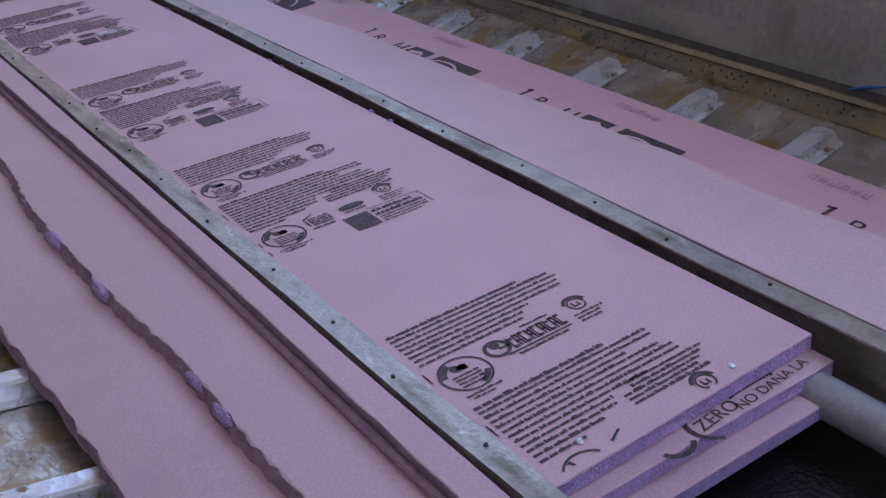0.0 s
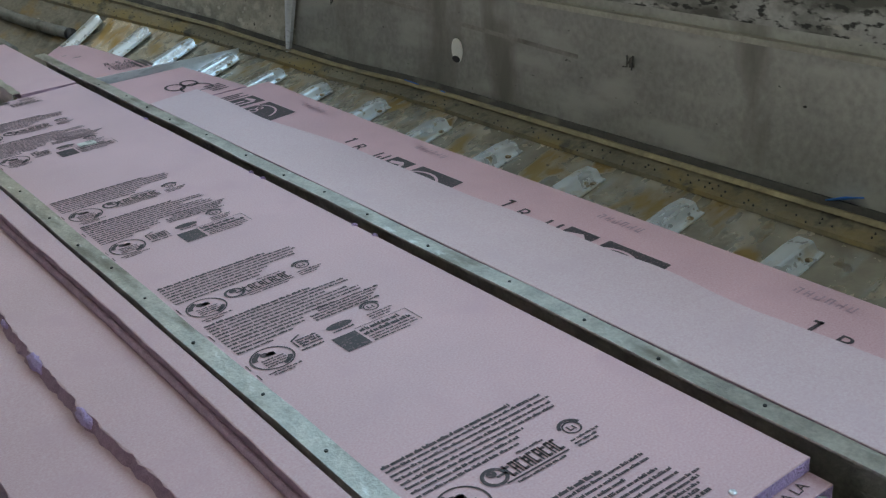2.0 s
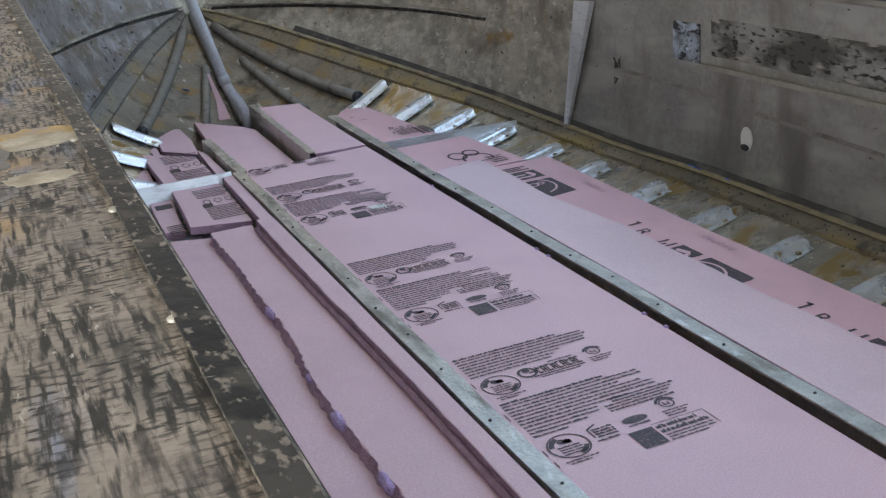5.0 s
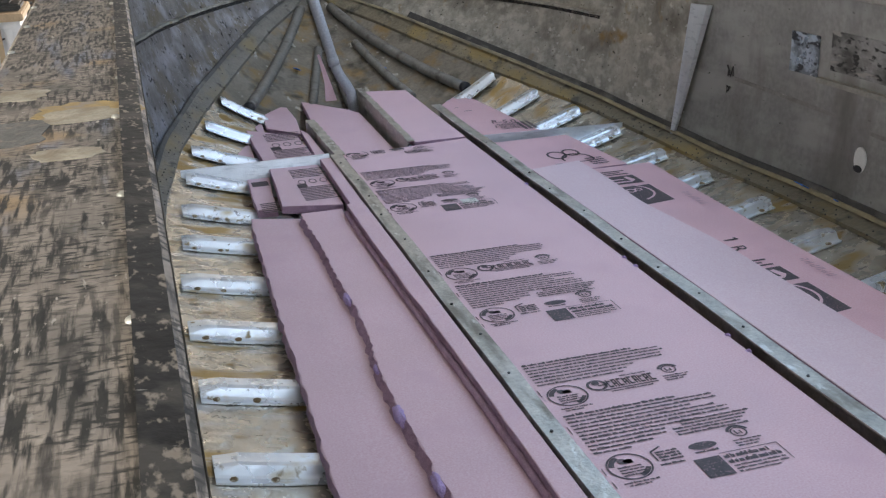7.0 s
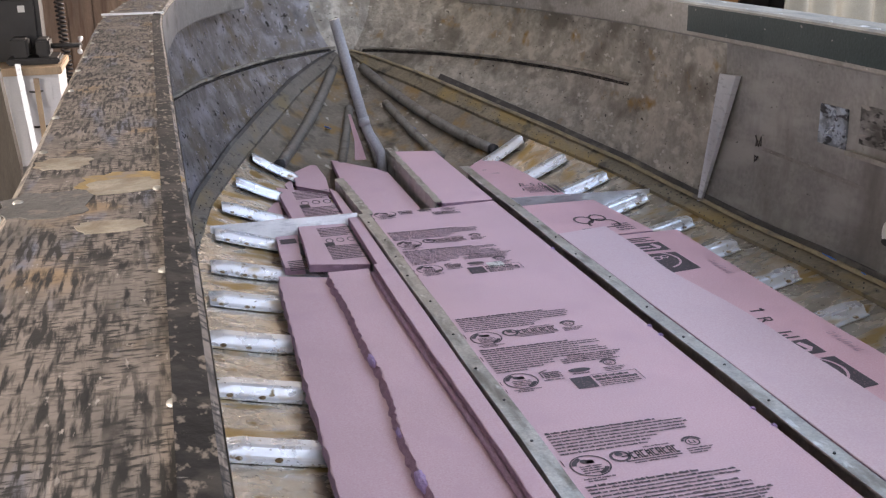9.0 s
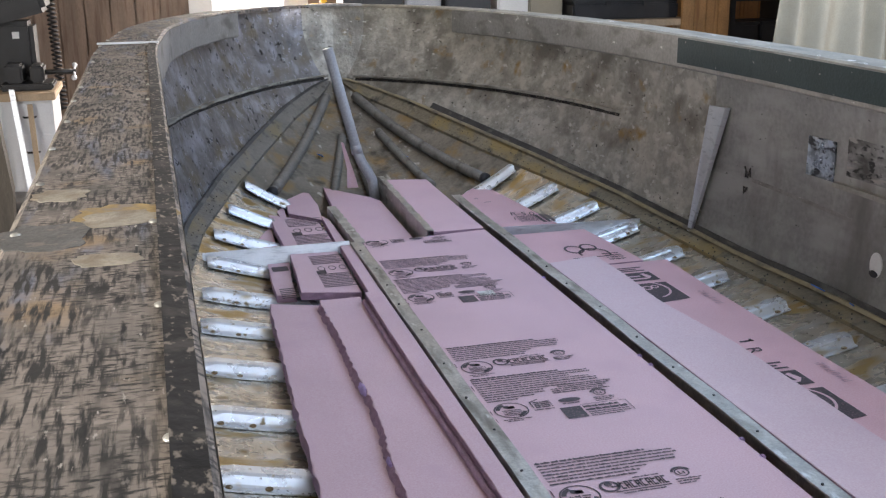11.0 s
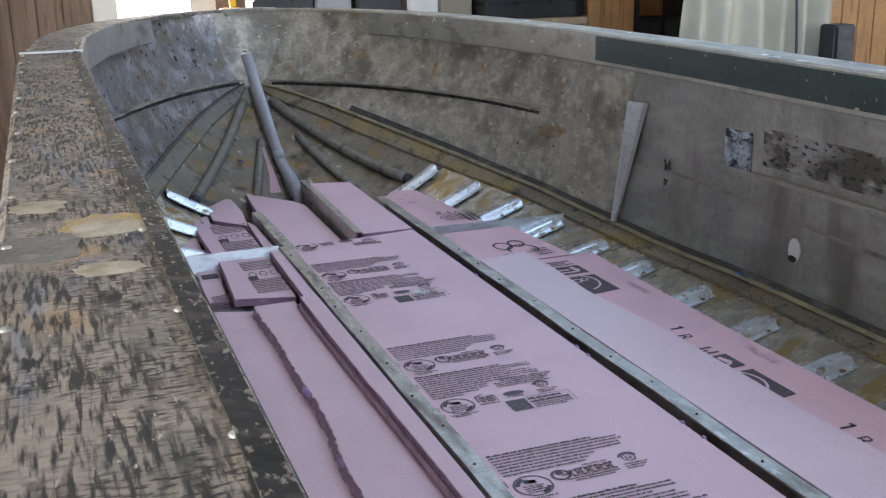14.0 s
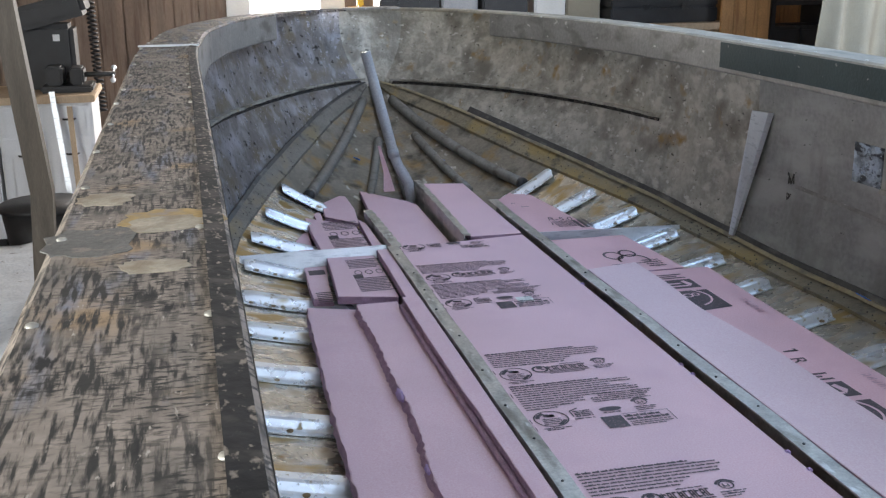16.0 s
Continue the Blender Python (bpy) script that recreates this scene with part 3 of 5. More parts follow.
# shelf line and dark panel on the after side
side_strip("side_ledge", [(1.54 - 0.12 * k, 0.305) for k in range(28)], 0.020, LEDGE, "narrow pale ledge along the side", 1, 0.014, False)
side_strip("scuffed_band", [(1.50 - 0.12 * k, 0.345) for k in range(26)], 0.115, material("black_scuffed_panel", (0.30, 0.295, 0.285), 0.46, 0.3, 0.2, 6, 80, 0.2, [((0.08, 0.078, 0.07), 9, 0.44, 0.60, (0.6, 0.7, 1.6), 0.7), ((0.03, 0.03, 0.028), 42, 0.54, 0.62, (0.5, 0.7, 1.6), 0.7), ((0.34, 0.32, 0.29), 26, 0.62, 0.70, (1, 0.5, 2), 0.5)]), "scuffed dark adhesive band", 1, 0.002, True, 0.001)
for yy, zz, ln in ((1.95, 0.235, 0.5), (1.3, 0.20, 0.5)):
    side_strip("faint_seam", [(yy - 0.1 * k, zz - 0.004 * k) for k in range(int(ln / 0.1) + 1)], 0.012, LIP, "faint pale seam", 1, 0.001, True, 0.001)
# oval hole: white disc painted as daylight, black disc as its shaded part
hp = on_side(1.315, 0.125, 1, 0.002)
bm = bmesh.new()
bmesh.ops.create_cone(bm, cap_ends=True, segments=28, radius1=0.030, radius2=0.030, depth=0.004, matrix=Matrix.Translation(hp) @ pose(0, 0, 0, 0, 90, 0) @ Matrix.Diagonal((1.25, 0.85, 1, 1)))
hole = part("drain_hole", bm, WHITE, boat, "oval white disc painted as daylight through a hole")
bm = bmesh.new()
bmesh.ops.create_cone(bm, cap_ends=True, segments=20, radius1=0.018, radius2=0.018, depth=0.004, matrix=Matrix.Translation(hp + Vector((-0.002, 0.004, -0.026))) @ pose(0, 0, 0, 0, 90, 0) @ Matrix.Diagonal((0.55, 1.0, 1, 1)))
part("hole_shadow", bm, BLACK, boat, "black disc painted as the hole's shaded lower half")
# scrawled marks beside the strut and on the green strip
def scrawl(y, z, n, size, seed, mat=CHALK):
    rnd = random.Random(seed)
    bm = bmesh.new()
    for k in range(n):
        p = [on_side(y - size * 0.5 * k + rnd.uniform(-1, 1) * size * 0.4, z + rnd.uniform(-1, 1) * size, 1, 0.004) for _ in range(4)]
        rod(bm, p, 0.0022, 5)
    part("pen_mark", bm, mat, boat, "scrawled pen mark")


scrawl(1.99, 0.26, 3, 0.022, 5)
scrawl(1.98, 0.20, 2, 0.020, 6)
scrawl(0.63, 0.20, 3, 0.020, 8)

# transverse web plates
def web(name, xa, za, xb, zb, y, ha, hb, lean=0.27):
    """A plate whose upper edge leans forward."""
    sweep(name, [[(xa, y - lean * ha, za - ha), (xa, y, za), (xa, y + 0.005, za), (xa, y + 0.005 - lean * ha, za - ha)],
                 [(xb, y - 0.02 - lean * hb, zb - hb), (xb, y - 0.02, zb), (xb, y - 0.015, zb), (xb, y - 0.015 - lean * hb, zb - hb)]], ALU_RAW, boat, "bright tapered web plate")


web("web_plate", -0.558, -0.004, -0.050, 0.004, 2.455, 0.035, 0.13)
web("web_plate", 0.515, 0.000, 1.08, -0.004, 2.47, 0.11, 0.025, 0.08)

# tubes stiffening the bow
def tube_on_bottom(pts, r, label):
    bm = bmesh.new()
    rod(bm, [(x, y, bottom_z(x, y) + r * 0.9) for x, y in pts], r, 12)
    part("stiffener_tube", bm, TUBE, boat, label, True)


for s in (-1, 1):
    tube_on_bottom([(CX + s * (0.075 + 0.40 * k / 12), 4.24 - 0.96 * k / 12) for k in range(13)], 0.024, "round stiffener tube, dull grey")
    tube_on_bottom([(CX + s * (0.05 + 0.14 * k / 8) + (0.08 if s > 0 else 0), 3.95 - 0.52 * k / 8) for k in range(9)], 0.020, "short stiffener tube, dull grey")
    bm = bmesh.new()
    rod(bm, [(CX + s * (0.075 + 0.40 * k), 4.24 - 0.96 * k, bottom_z(CX + s * (0.075 + 0.40 * k), 4.24 - 0.96 * k) + 0.0216) for k in (0.985, 1.004)], 0.0255, 12)
    part("tube_end", bm, BLACK, boat, "black open tube end", True)
bm = bmesh.new()
rod(bm, [(CX, 4.40, 0.31), (CX, 4.2, bottom_z(CX, 4.2) + 0.02), (CX, 3.9, bottom_z(CX, 3.9) + 0.02), (CX, 3.5, bottom_z(CX, 3.5) + 0.02)], 0.022, 10)
part("keel_bar", bm, TUBE, boat, "dull keel bar", True)
secs = []
for v in np.linspace(0.0, 1.0, 9):
    a, b = side_point(4.36, -1, v), side_point(4.36, 1, v)
    y = 4.372 + 0.02 * v
    secs.append([(a.x - 0.004, y, a.z), (CX, y + 0.02, (a.z + b.z) / 2), (b.x + 0.004, y, b.z), (CX, y + 0.034, (a.z + b.z) / 2)])
sweep("stem_plate", secs, SIDE, boat, "mottled rounded stem plate")
sweep("bow_cap", [[(CX - w, y, 0.722), (CX + w, y, 0.722), (CX + w, y, 0.712), (CX - w, y, 0.712)] for y, w in ((4.36, 0.15), (4.41, 0.14), (4.45, 0.10), (4.475, 0.04))], LIP, boat, "small bow cap plate")

# ---- grey pipe standing in the bow ----
pipe = thing("grey_pipe", (0.2, 3.4, 0.03), "grey plastic pipe leaning up out of the bow", "pipe")
bm = bmesh.new()
path = [(0.058, 3.42, 0.585), (0.170, 3.42, 0.145), (0.180, 3.415, 0.110), (0.195, 3.405, 0.075), (0.213, 3.39, 0.045), (0.228, 3.375, 0.010), (0.236, 3.37, -0.05), (0.238, 3.37, -0.15)]
rod(bm, path, 0.0225, 18)
part("tube", bm, PVC, pipe, "", True)
bm = bmesh.new()
rod(bm, [(0.166, 3.42, 0.160), (0.173, 3.415, 0.125)], 0.0255, 18)
part("coupling", bm, PVC, pipe, "", True)

conduit = thing("conduit_pipe", (0.41, -0.8, -0.06), "large pale grey pipe lying in the bottom beside a stringer", "pipe")
bm = bmesh.new()
rod(bm, [(0.425, y, -0.062) for y in (0.2, -0.3, -0.6, -1.0, -1.6, -2.1)], 0.030, 20)
part("tube", bm, PVC, conduit, "", True)

# Black sheet laid where the stern bottom is only in shade.
shade_sheet = thing("stern_shade_sheet", (0.22, -1.3, -0.16), "black sheet painted as shade in the boat's bottom", "mat")
sweep("mat", [[(0.0, y, -0.1305), (0.46, y, -0.1305), (0.46, y, -0.137), (0.0, y, -0.137)] for y in (-2.1, -1.5, -0.9, -0.3)], STERN_SHADE, shade_sheet)

# ---- foam boards ----
def edge_line(x_of, y0, y1, step, jag, seed, z=0.0):
    rnd = random.Random(seed)
    n_ = max(2, int(abs(y1 - y0) / step))
    out = []
    for k in range(n_ + 1):
        y = y0 + (y1 - y0) * k / n_
        out.append((x_of(y) + rnd.uniform(-jag, jag), y))
    return out


def foam_board(left, right, top, label, group="pink foam boards", thick=0.0254, tilt=0.0, rise=0.0, name="foam_board", jag=0.0, name_seed=0, flare=0.0, face=None, cut=None):
    """left and right: outlines from the near end to the far end; tilt: height gained per metre to the left."""
    loop = list(left) + list(right)[::-1]
    cx = sum(p[0] for p in loop) / len(loop)
    cy = sum(p[1] for p in loop) / len(loop)
    b = thing(name, (round(cx, 3), round(cy, 3), round(top - thick, 3)), label, "foam board", group)
    rnd = random.Random(len(loop) + name_seed)
    bev = 0.0016

    def zt(x, y):
        return top - (x - cx) * tilt + (y - cy) * rise
    n_ = len(loop)
    nrm = []
    for i in range(n_):
        a, c = Vector(loop[i - 1]), Vector(loop[(i + 1) % n_])
        d = (c - a).normalized() if (c - a).length else Vector((1, 0))
        nrm.append(Vector((d.y, -d.x)))
    area = sum(loop[i - 1][0] * loop[i][1] - loop[i][0] * loop[i - 1][1] for i in range(n_))
    sg = 1 if area > 0 else -1
    rings = []
    for dz, inset in ((0, bev), (-bev, 0), (-thick * 0.5, jag * 0.6 - flare * 0.55), (-thick + bev, -flare), (-thick, bev - flare)):
        ring = []
        for (x, y), nn in zip(loop, nrm):
            j = rnd.uniform(-jag, jag) if dz < 0 else 0
            ring.append((x - sg * nn.x * inset + j, y - sg * nn.y * inset + j * 0.5, zt(x, y) + dz))
        rings.append(ring)
    verts = [p for r in rings for p in r]
    faces, idx = [], []
    for i in range(len(rings) - 1):
        for k in range(n_):
            faces.append((i * n_ + k, i * n_ + (k + 1) % n_, (i + 1) * n_ + (k + 1) % n_, (i + 1) * n_ + k))
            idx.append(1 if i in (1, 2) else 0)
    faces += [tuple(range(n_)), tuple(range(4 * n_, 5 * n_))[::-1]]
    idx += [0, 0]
    me_ob = mesh_object("board", verts, faces, [face or FOAM, cut or FOAM_CUT_SHADED], b, "", False, idx)
    bm = bmesh.new()
    bm.from_mesh(me_ob.data)
    bmesh.ops.triangulate(bm, faces=[f for f in bm.faces if len(f.verts) > 4])
    bmesh.ops.recalc_face_normals(bm, faces=bm.faces)
    bm.to_mesh(me_ob.data)
    bm.free()
    b["plane"] = (cx, cy, top, tilt, rise)
    return b


def straight(x0, x1, y0, y1, n_=8):
    return [(x0 + (x1 - x0) * k / n_, y0 + (y1 - y0) * k / n_) for k in range(n_ + 1)]


# printed matter: flat marks, lying on the board
class Print:
    def __init__(self):
        self.v, self.f = [], []

    def quad(self, pts):
        i = len(self.v)
        self.v += pts
        self.f.append(tuple(range(i, i + len(pts))))

    def bar(self, u, v, w, h):
        self.quad([(u, v), (u + w, v), (u + w, v + h), (u, v + h)])

    def ring(self, u, v, r, w, a0=0.0, a1=math.tau, sy=1.0, n_=28):
        for k in range(n_):
            a, b = a0 + (a1 - a0) * k / n_, a0 + (a1 - a0) * (k + 1) / n_
            self.quad([(u + math.cos(t) * q, v + math.sin(t) * q * sy) for t, q in ((a, r), (b, r), (b, r - w), (a, r - w))])

    def disc(self, u, v, r, sy=1.0, n_=18):
        self.quad([(u + math.cos(k * math.tau / n_) * r, v + math.sin(k * math.tau / n_) * r * sy) for k in range(n_)])

    def words(self, u, v, w, h, rnd, dense=0.0):
        x = u
        while x < u + w - 0.003:
            ln = min(rnd.uniform(0.006, 0.026), u + w - x)
            k = x
            while k < x + ln - 0.001:
                q = rnd.uniform(0.0028, 0.0048)
                hh = h * rnd.choice((0.72, 0.72, 0.72, 1.0))
                self.bar(k, v + h - hh, min(q, x + ln - k), hh)
                k += q + 0.0004 * (1 - dense)
            x += ln + 0.0020

    def put(self, name, board, place, mat=None, label=""):
        """place(u, v) gives the point in the plan."""
        cx, cy, top, tilt, rise = board["plane"]
        vs3 = []
        for u, v in self.v:
            x, y = place(u, v)
            vs3.append((x, y, top - (x - cx) * tilt + (y - cy) * rise + 0.0011))
        ob = mesh_object(name, vs3, self.f, mat or INK, board, label)
        if len(self.f) > 5:
            ob["kind"] = "stuff"
        return ob


def full_label(p, rnd, v_max=9.0, v_min=-1.0):
    """The long printed label; u runs across the board, v towards the near end."""
    q = Print()
    ends1 = (0.240, 0.298, 0.300, 0.292, 0.290, 0.215, 0.195, 0.185)
    for k, e in enumerate(ends1):
        q.words(0.0, 0.001 + k * 0.0125, e, 0.0068 if k else 0.0085, rnd, 1.0 if k == 0 else 0.2)
    ends2 = (0.225, 0.296, 0.298, 0.240, 0.285, 0.300, 0.300, 0.225, 0.155, 0.15, 0.12, 0.075)
    for k, e in enumerate(ends2):
        q.words(0.0, 0.214 + k * 0.0122, e, 0.0068 if k else 0.0085, rnd, 1.0 if k in (0, 10) else 0.2)
    for k in range(5):
        q.words(0.165 + 0.022 * (k < 2), 0.302 + k * 0.0098, 0.14 - 0.012 * (k % 2), 0.0066, rnd, 0.1)
    for vc in (0.147, 0.407):
        q.ring(0.040, vc, 0.040, 0.0035)
        q.ring(0.040, vc, 0.0355, 0.009, radians(20), radians(75))
        q.ring(0.040, vc, 0.0355, 0.010, radians(190), radians(250))
        q.disc(0.034, vc - 0.017, 0.008)
        q.disc(0.045, vc - 0.015, 0.007)
        q.bar(0.036, vc - 0.02, 0.016, 0.012)
        for k in range(4):
            q.words(0.018, vc - 0.002 + k * 0.008, 0.044, 0.005, rnd)
        q.words(0.008, vc + 0.043, 0.064, 0.005, rnd)
        q.words(0.014, vc + 0.051, 0.04, 0.005, rnd)
    # word mark: a round emblem followed by block shapes
    q.ring(0.108, 0.130, 0.021, 0.006)
    q.disc(0.108, 0.122, 0.008)
    q.bar(0.110, 0.130, 0.018, 0.005)
    for k in range(9):
        w = 0.0105
        u = 0.129 + k * 0.0112
        q.bar(u, 0.117, 0.003, 0.030)
        q.bar(u, 0.117 if k % 3 else 0.121, w * 0.85, 0.0055)
        q.bar(u, 0.141 - (k % 2) * 0.010, w * 0.85, 0.0055)
        if k % 2:
            q.bar(u + 0.0062, 0.119, 0.003, 0.028)
    q.bar(0.112, 0.151, 0.116, 0.0035)
    q.words(0.165, 0.106, 0.055, 0.005, rnd)
    q.words(0.125, 0.158, 0.09, 0.005, rnd)
    for vc in (0.116, 0.371):
        q.ring(0.268, vc, 0.0155, 0.003)
        q.ring(0.268, vc, 0.0225, 0.006, radians(195), radians(345))
        q.bar(0.2605, vc - 0.006, 0.003, 0.011)
        q.bar(0.2605, vc + 0.003, 0.008, 0.003)
        q.bar(0.270, vc - 0.004, 0.003, 0.011)
        for k in range(3):
            q.words(0.243, vc + 0.021 + k * 0.0085, 0.055 - 0.008 * k, 0.005, rnd)
    # house outline, dark sign, square with caption
    q.quad([(0.091, 0.378), (0.114, 0.366), (0.116, 0.369), (0.094, 0.381)])
    q.bar(0.091, 0.379, 0.003, 0.030)
    for k in range(4):
        q.words(0.098, 0.380 + k * 0.0085, 0.042, 0.0066, rnd, 0.6)
    q.words(0.090, 0.418, 0.048, 0.006, rnd, 0.8)
    q.disc(0.186, 0.390, 0.027, 0.42)
    q.words(0.163, 0.404, 0.045, 0.006, rnd, 0.6)
    q.bar(0.147, 0.427, 0.049, 0.058)
    q.bar(0.199, 0.4215, 0.111, 0.0016)
    q.bar(0.3085, 0.4215, 0.0016, 0.055)
    q.words(0.201, 0.428, 0.085, 0.012, rnd, 0.7)
    q.words(0.201, 0.444, 0.100, 0.012, rnd, 0.7)
    for k in range(3):
        q.words(0.203, 0.461 + k * 0.009, 0.098 - 0.02 * (k == 2), 0.005, rnd)
    for v in (0.112, 0.118, 0.255, 0.262, 0.40, 0.44):
        q.bar(-0.009, v, 0.002, 0.02)
    if v_max < 5 or v_min > 0:
        keep = [f for f in q.f if all(v_min <= q.v[i][1] <= v_max for i in f)]
        q.f = keep
    return q


rnd = random.Random(4)
main = foam_board(straight(-0.020, -0.008, -0.490, 2.40), straight(0.458, 0.460, -0.484, 2.46), 0.0,
                  "long pink foam board between two stringers, printed with black labels", jag=0.0005, cut=FOAM_LILAC_LIT)
for y_top, vmax, vmin in ((2.172, 9, -1), (1.356, 9, -1), (0.700, 9, -1), (-0.093, 0.385, -1), (2.80, 0.47, 0.375)):
    full_label(None, rnd, vmax, vmin).put("printed_label", main, lambda u, v, y=y_top: (u, y - v), INK, "black printed label")
q = Print()
q.bar(0, 0, 0.05, 0.028)
for k in range(3):
    q.bar(0.003 + 0.012 * k, 0.004, 0.002, 0.02)
tag = q.put("paper_sticker", main, lambda u, v: (0.215 + u, 1.775 - v * 1.6), WHITE, "small white sticker")
# rivets pinning the end of the board, nails at its edge
for x, y in ((0.319, -0.463), (0.062, -0.447)):
    bm = bmesh.new()
    bmesh.ops.create_uvsphere(bm, u_segments=10, v_segments=6, radius=0.006, matrix=Matrix.Translation((x, y, 0.001)) @ Matrix.Diagonal((1, 1, 0.5, 1)))
    part("screw_head", bm, ALU_RAW, main, "bright screw head", True)
for y in (1.168, 1.105, 0.68, 0.60, 1.85):
    bm = bmesh.new()
    box(bm, (0.453, y - 0.006, -0.006), (0.464, y + 0.006, 0.003), 0.002)
    part("foam_burr", bm, FOAM_LILAC_LIT, main, "small torn burr")
# two boards below it, showing at the near end
second = foam_board(straight(0.0, 0.0, -0.512, 1.0), straight(0.462, 0.46, -0.520, 1.0), -0.028, "pink foam board under another, printed end showing", jag=0.0005, name_seed=1, cut=FOAM_LILAC_LIT)
third = foam_board(straight(0.0, 0.0, -0.545, 1.0), straight(0.464, 0.46, -0.552, 1.0), -0.056, "lowest pink foam board of a stack", jag=0.0005, name_seed=2, cut=FOAM_LILAC_LIT)


def lettering(text, board, x, y, size, turn, mat=None, squash=1.0, dz=0.0012):
    cu = bpy.data.curves.new("words", "FONT")
    cu.body, cu.size = text, size
    tmp = new("words", cu)
    me = bpy.data.meshes.new_from_object(tmp.evaluated_get(bpy.context.evaluated_depsgraph_get()))
    bpy.data.objects.remove(tmp)
    cx, cy, top, tilt, rise = board["plane"]
    c, s_ = math.cos(radians(turn)), math.sin(radians(turn))
    for v in me.vertices:
        px, py = x + c * v.co.x * squash - s_ * v.co.y, y + s_ * v.co.x * squash + c * v.co.y
        v.co = (px, py, top - (px - cx) * tilt + (py - cy) * rise + dz)
    me.materials.append(mat or INK)
    ob = new("printed_words", me)
    ob.parent = board
    ob.matrix_parent_inverse = Matrix.Translation(tuple(-c_ for c_ in board["base"]))
    ob["label"] = "black printed words"
    return ob


lettering("ZERO", second, 0.215, -0.511, 0.030, 4)
lettering("NO DAÑA LA", second, 0.285, -0.513, 0.024, 4)
q = Print()
q.ring(0.17, -0.50, 0.03, 0.008, radians(200), radians(330))
q.ring(0.24, -0.50, 0.04, 0.007, radians(150), radians(250))
q.words(0.29, -0.487, 0.09, 0.008, rnd, 0.3)
q.put("printed_marks", second, lambda u, v: (u, v), INK)

# side strips, stepping down towards the hull
strip_groove = lambda y: -0.106 + 0.004 * math.sin(y * 3.0)
TEAR = [(-1, -0.235), (-0.14, -0.238), (0.08, -0.241), (0.44, -0.258), (0.72, -0.258), (0.98, -0.243), (1.2, -0.236), (1.4, -0.243), (1.7, -0.237), (1.95, -0.235)]
tear = lambda y: smooth_lerp(TEAR, y, 0.05) + 0.004 * math.sin(y * 5.3 + 0.5) + 0.002 * math.sin(y * 13)
OUTER = [(-1, -0.405), (-0.04, -0.408), (0.14, -0.414), (0.3, -0.424), (0.47, -0.424), (0.88, -0.417), (1.16, -0.408), (1.5, -0.403), (1.76, -0.392), (2.1, -0.375)]
outer = lambda y: smooth_lerp(OUTER, y, 0.05) + 0.002 * math.sin(y * 9)
foam_board(edge_line(strip_groove, -0.75, 1.87, 0.05, 0.001, 3), straight(-0.0635, -0.0565, -0.75, 1.87), -0.001, "narrow pink foam strip along a stringer", jag=0.001)
foam_board(edge_line(lambda y: tear(y), -0.85, 1.92, 0.016, 0.0022, 4), edge_line(lambda y: strip_groove(y) - 0.006, -0.85, 1.92, 0.05, 0.001, 5), -0.030, "plain pink foam strip with a ragged torn edge", jag=0.003, name_seed=3, flare=0.010)
foam_board(edge_line(outer, -0.95, 1.99, 0.03, 0.0025, 6), straight(-0.20, -0.20, -0.95, 1.93), -0.0505, "plain pink foam strip with rough edge over bare ribs", jag=0.003, tilt=0.02, name_seed=4, flare=0.005)
# rounded bead of foam in the groove
groove = thing("foam_filler", (-0.118, 0.5, -0.03), "thin rounded purple foam bead in the gap between strips", "foam filler")
bm = bmesh.new()
rod(bm, [(strip_groove(y) - 0.006, y, -0.0235) for y in np.linspace(-0.8, 1.85, 60)], 0.0075, 8)
part("bead", bm, FOAM_CUT_SHADED, groove, "", True)
# torn lumps on the ragged edge
for y, r in ((0.66, 0.016), (1.25, 0.014), (0.41, 0.014), (0.05, 0.012), (-0.05, 0.013), (0.86, 0.009)):
    lump = thing("foam_crumb", (tear(y), y, -0.05), "torn purple crumb of foam on a ragged edge", "foam crumb", "torn foam crumbs")
    bm = bmesh.new()
    bmesh.ops.create_icosphere(bm, subdivisions=3, radius=1)
    for v in bm.verts:
        d = 1 + 0.35 * noise.noise(v.co * 1.7 + Vector((y * 9, 0, 0)))
        v.co = Vector((tear(y) - 0.003 + v.co.x * d * r * 0.7, y + v.co.y * d * r * 2.4, -0.040 + v.co.z * d * r * 0.8))
    part("crumb", bm, FOAM_LILAC_LIT, lump, "", True)

# right-hand boards
WAVE = [(-2, 0.735), (-0.34, 0.736), (-0.15, 0.722), (0.03, 0.743), (0.19, 0.729), (0.38, 0.735), (0.6, 0.720), (0.8, 0.724), (1.0, 0.718), (1.13, 0.724), (1.33, 0.705), (1.51, 0.685), (1.75, 0.700), (2.0, 0.692)]
wavy = lambda y: smooth_lerp(WAVE, y, 0.06)
under = foam_board(straight(0.52, 0.52, -1.5, 1.95), [(0.926, -1.5), (0.924, 0.2), (0.918, 1.1), (0.926, 1.6), (0.937, 1.955)], -0.012, "pink foam board printed with black marks along its edge", name_seed=6, face=FOAM_DEEP)
foam_board(straight(0.520, 0.516, -1.6, 1.95), edge_line(wavy, -1.6, 1.985, 0.05, 0.001, 8), 0.0135, "pale pink foam strip with a wavy edge on another board", jag=0.001, name_seed=7, face=FOAM_PALE)
small8 = foam_board(straight(0.516, 0.52, 1.96, 2.40), [(0.86, 1.97), (0.845, 2.2), (0.826, 2.40)], -0.012, "short pink foam board with a large printed mark", name_seed=8, face=FOAM_DEEP)
far_r = foam_board(straight(0.525, 0.556, 2.47, 3.12), [(0.80, 2.50), (0.780, 2.65), (0.755, 2.95), (0.718, 3.34)], -0.030, "short pink foam board in the bow, printed with a rating", name_seed=9, face=FOAM_DEEP)


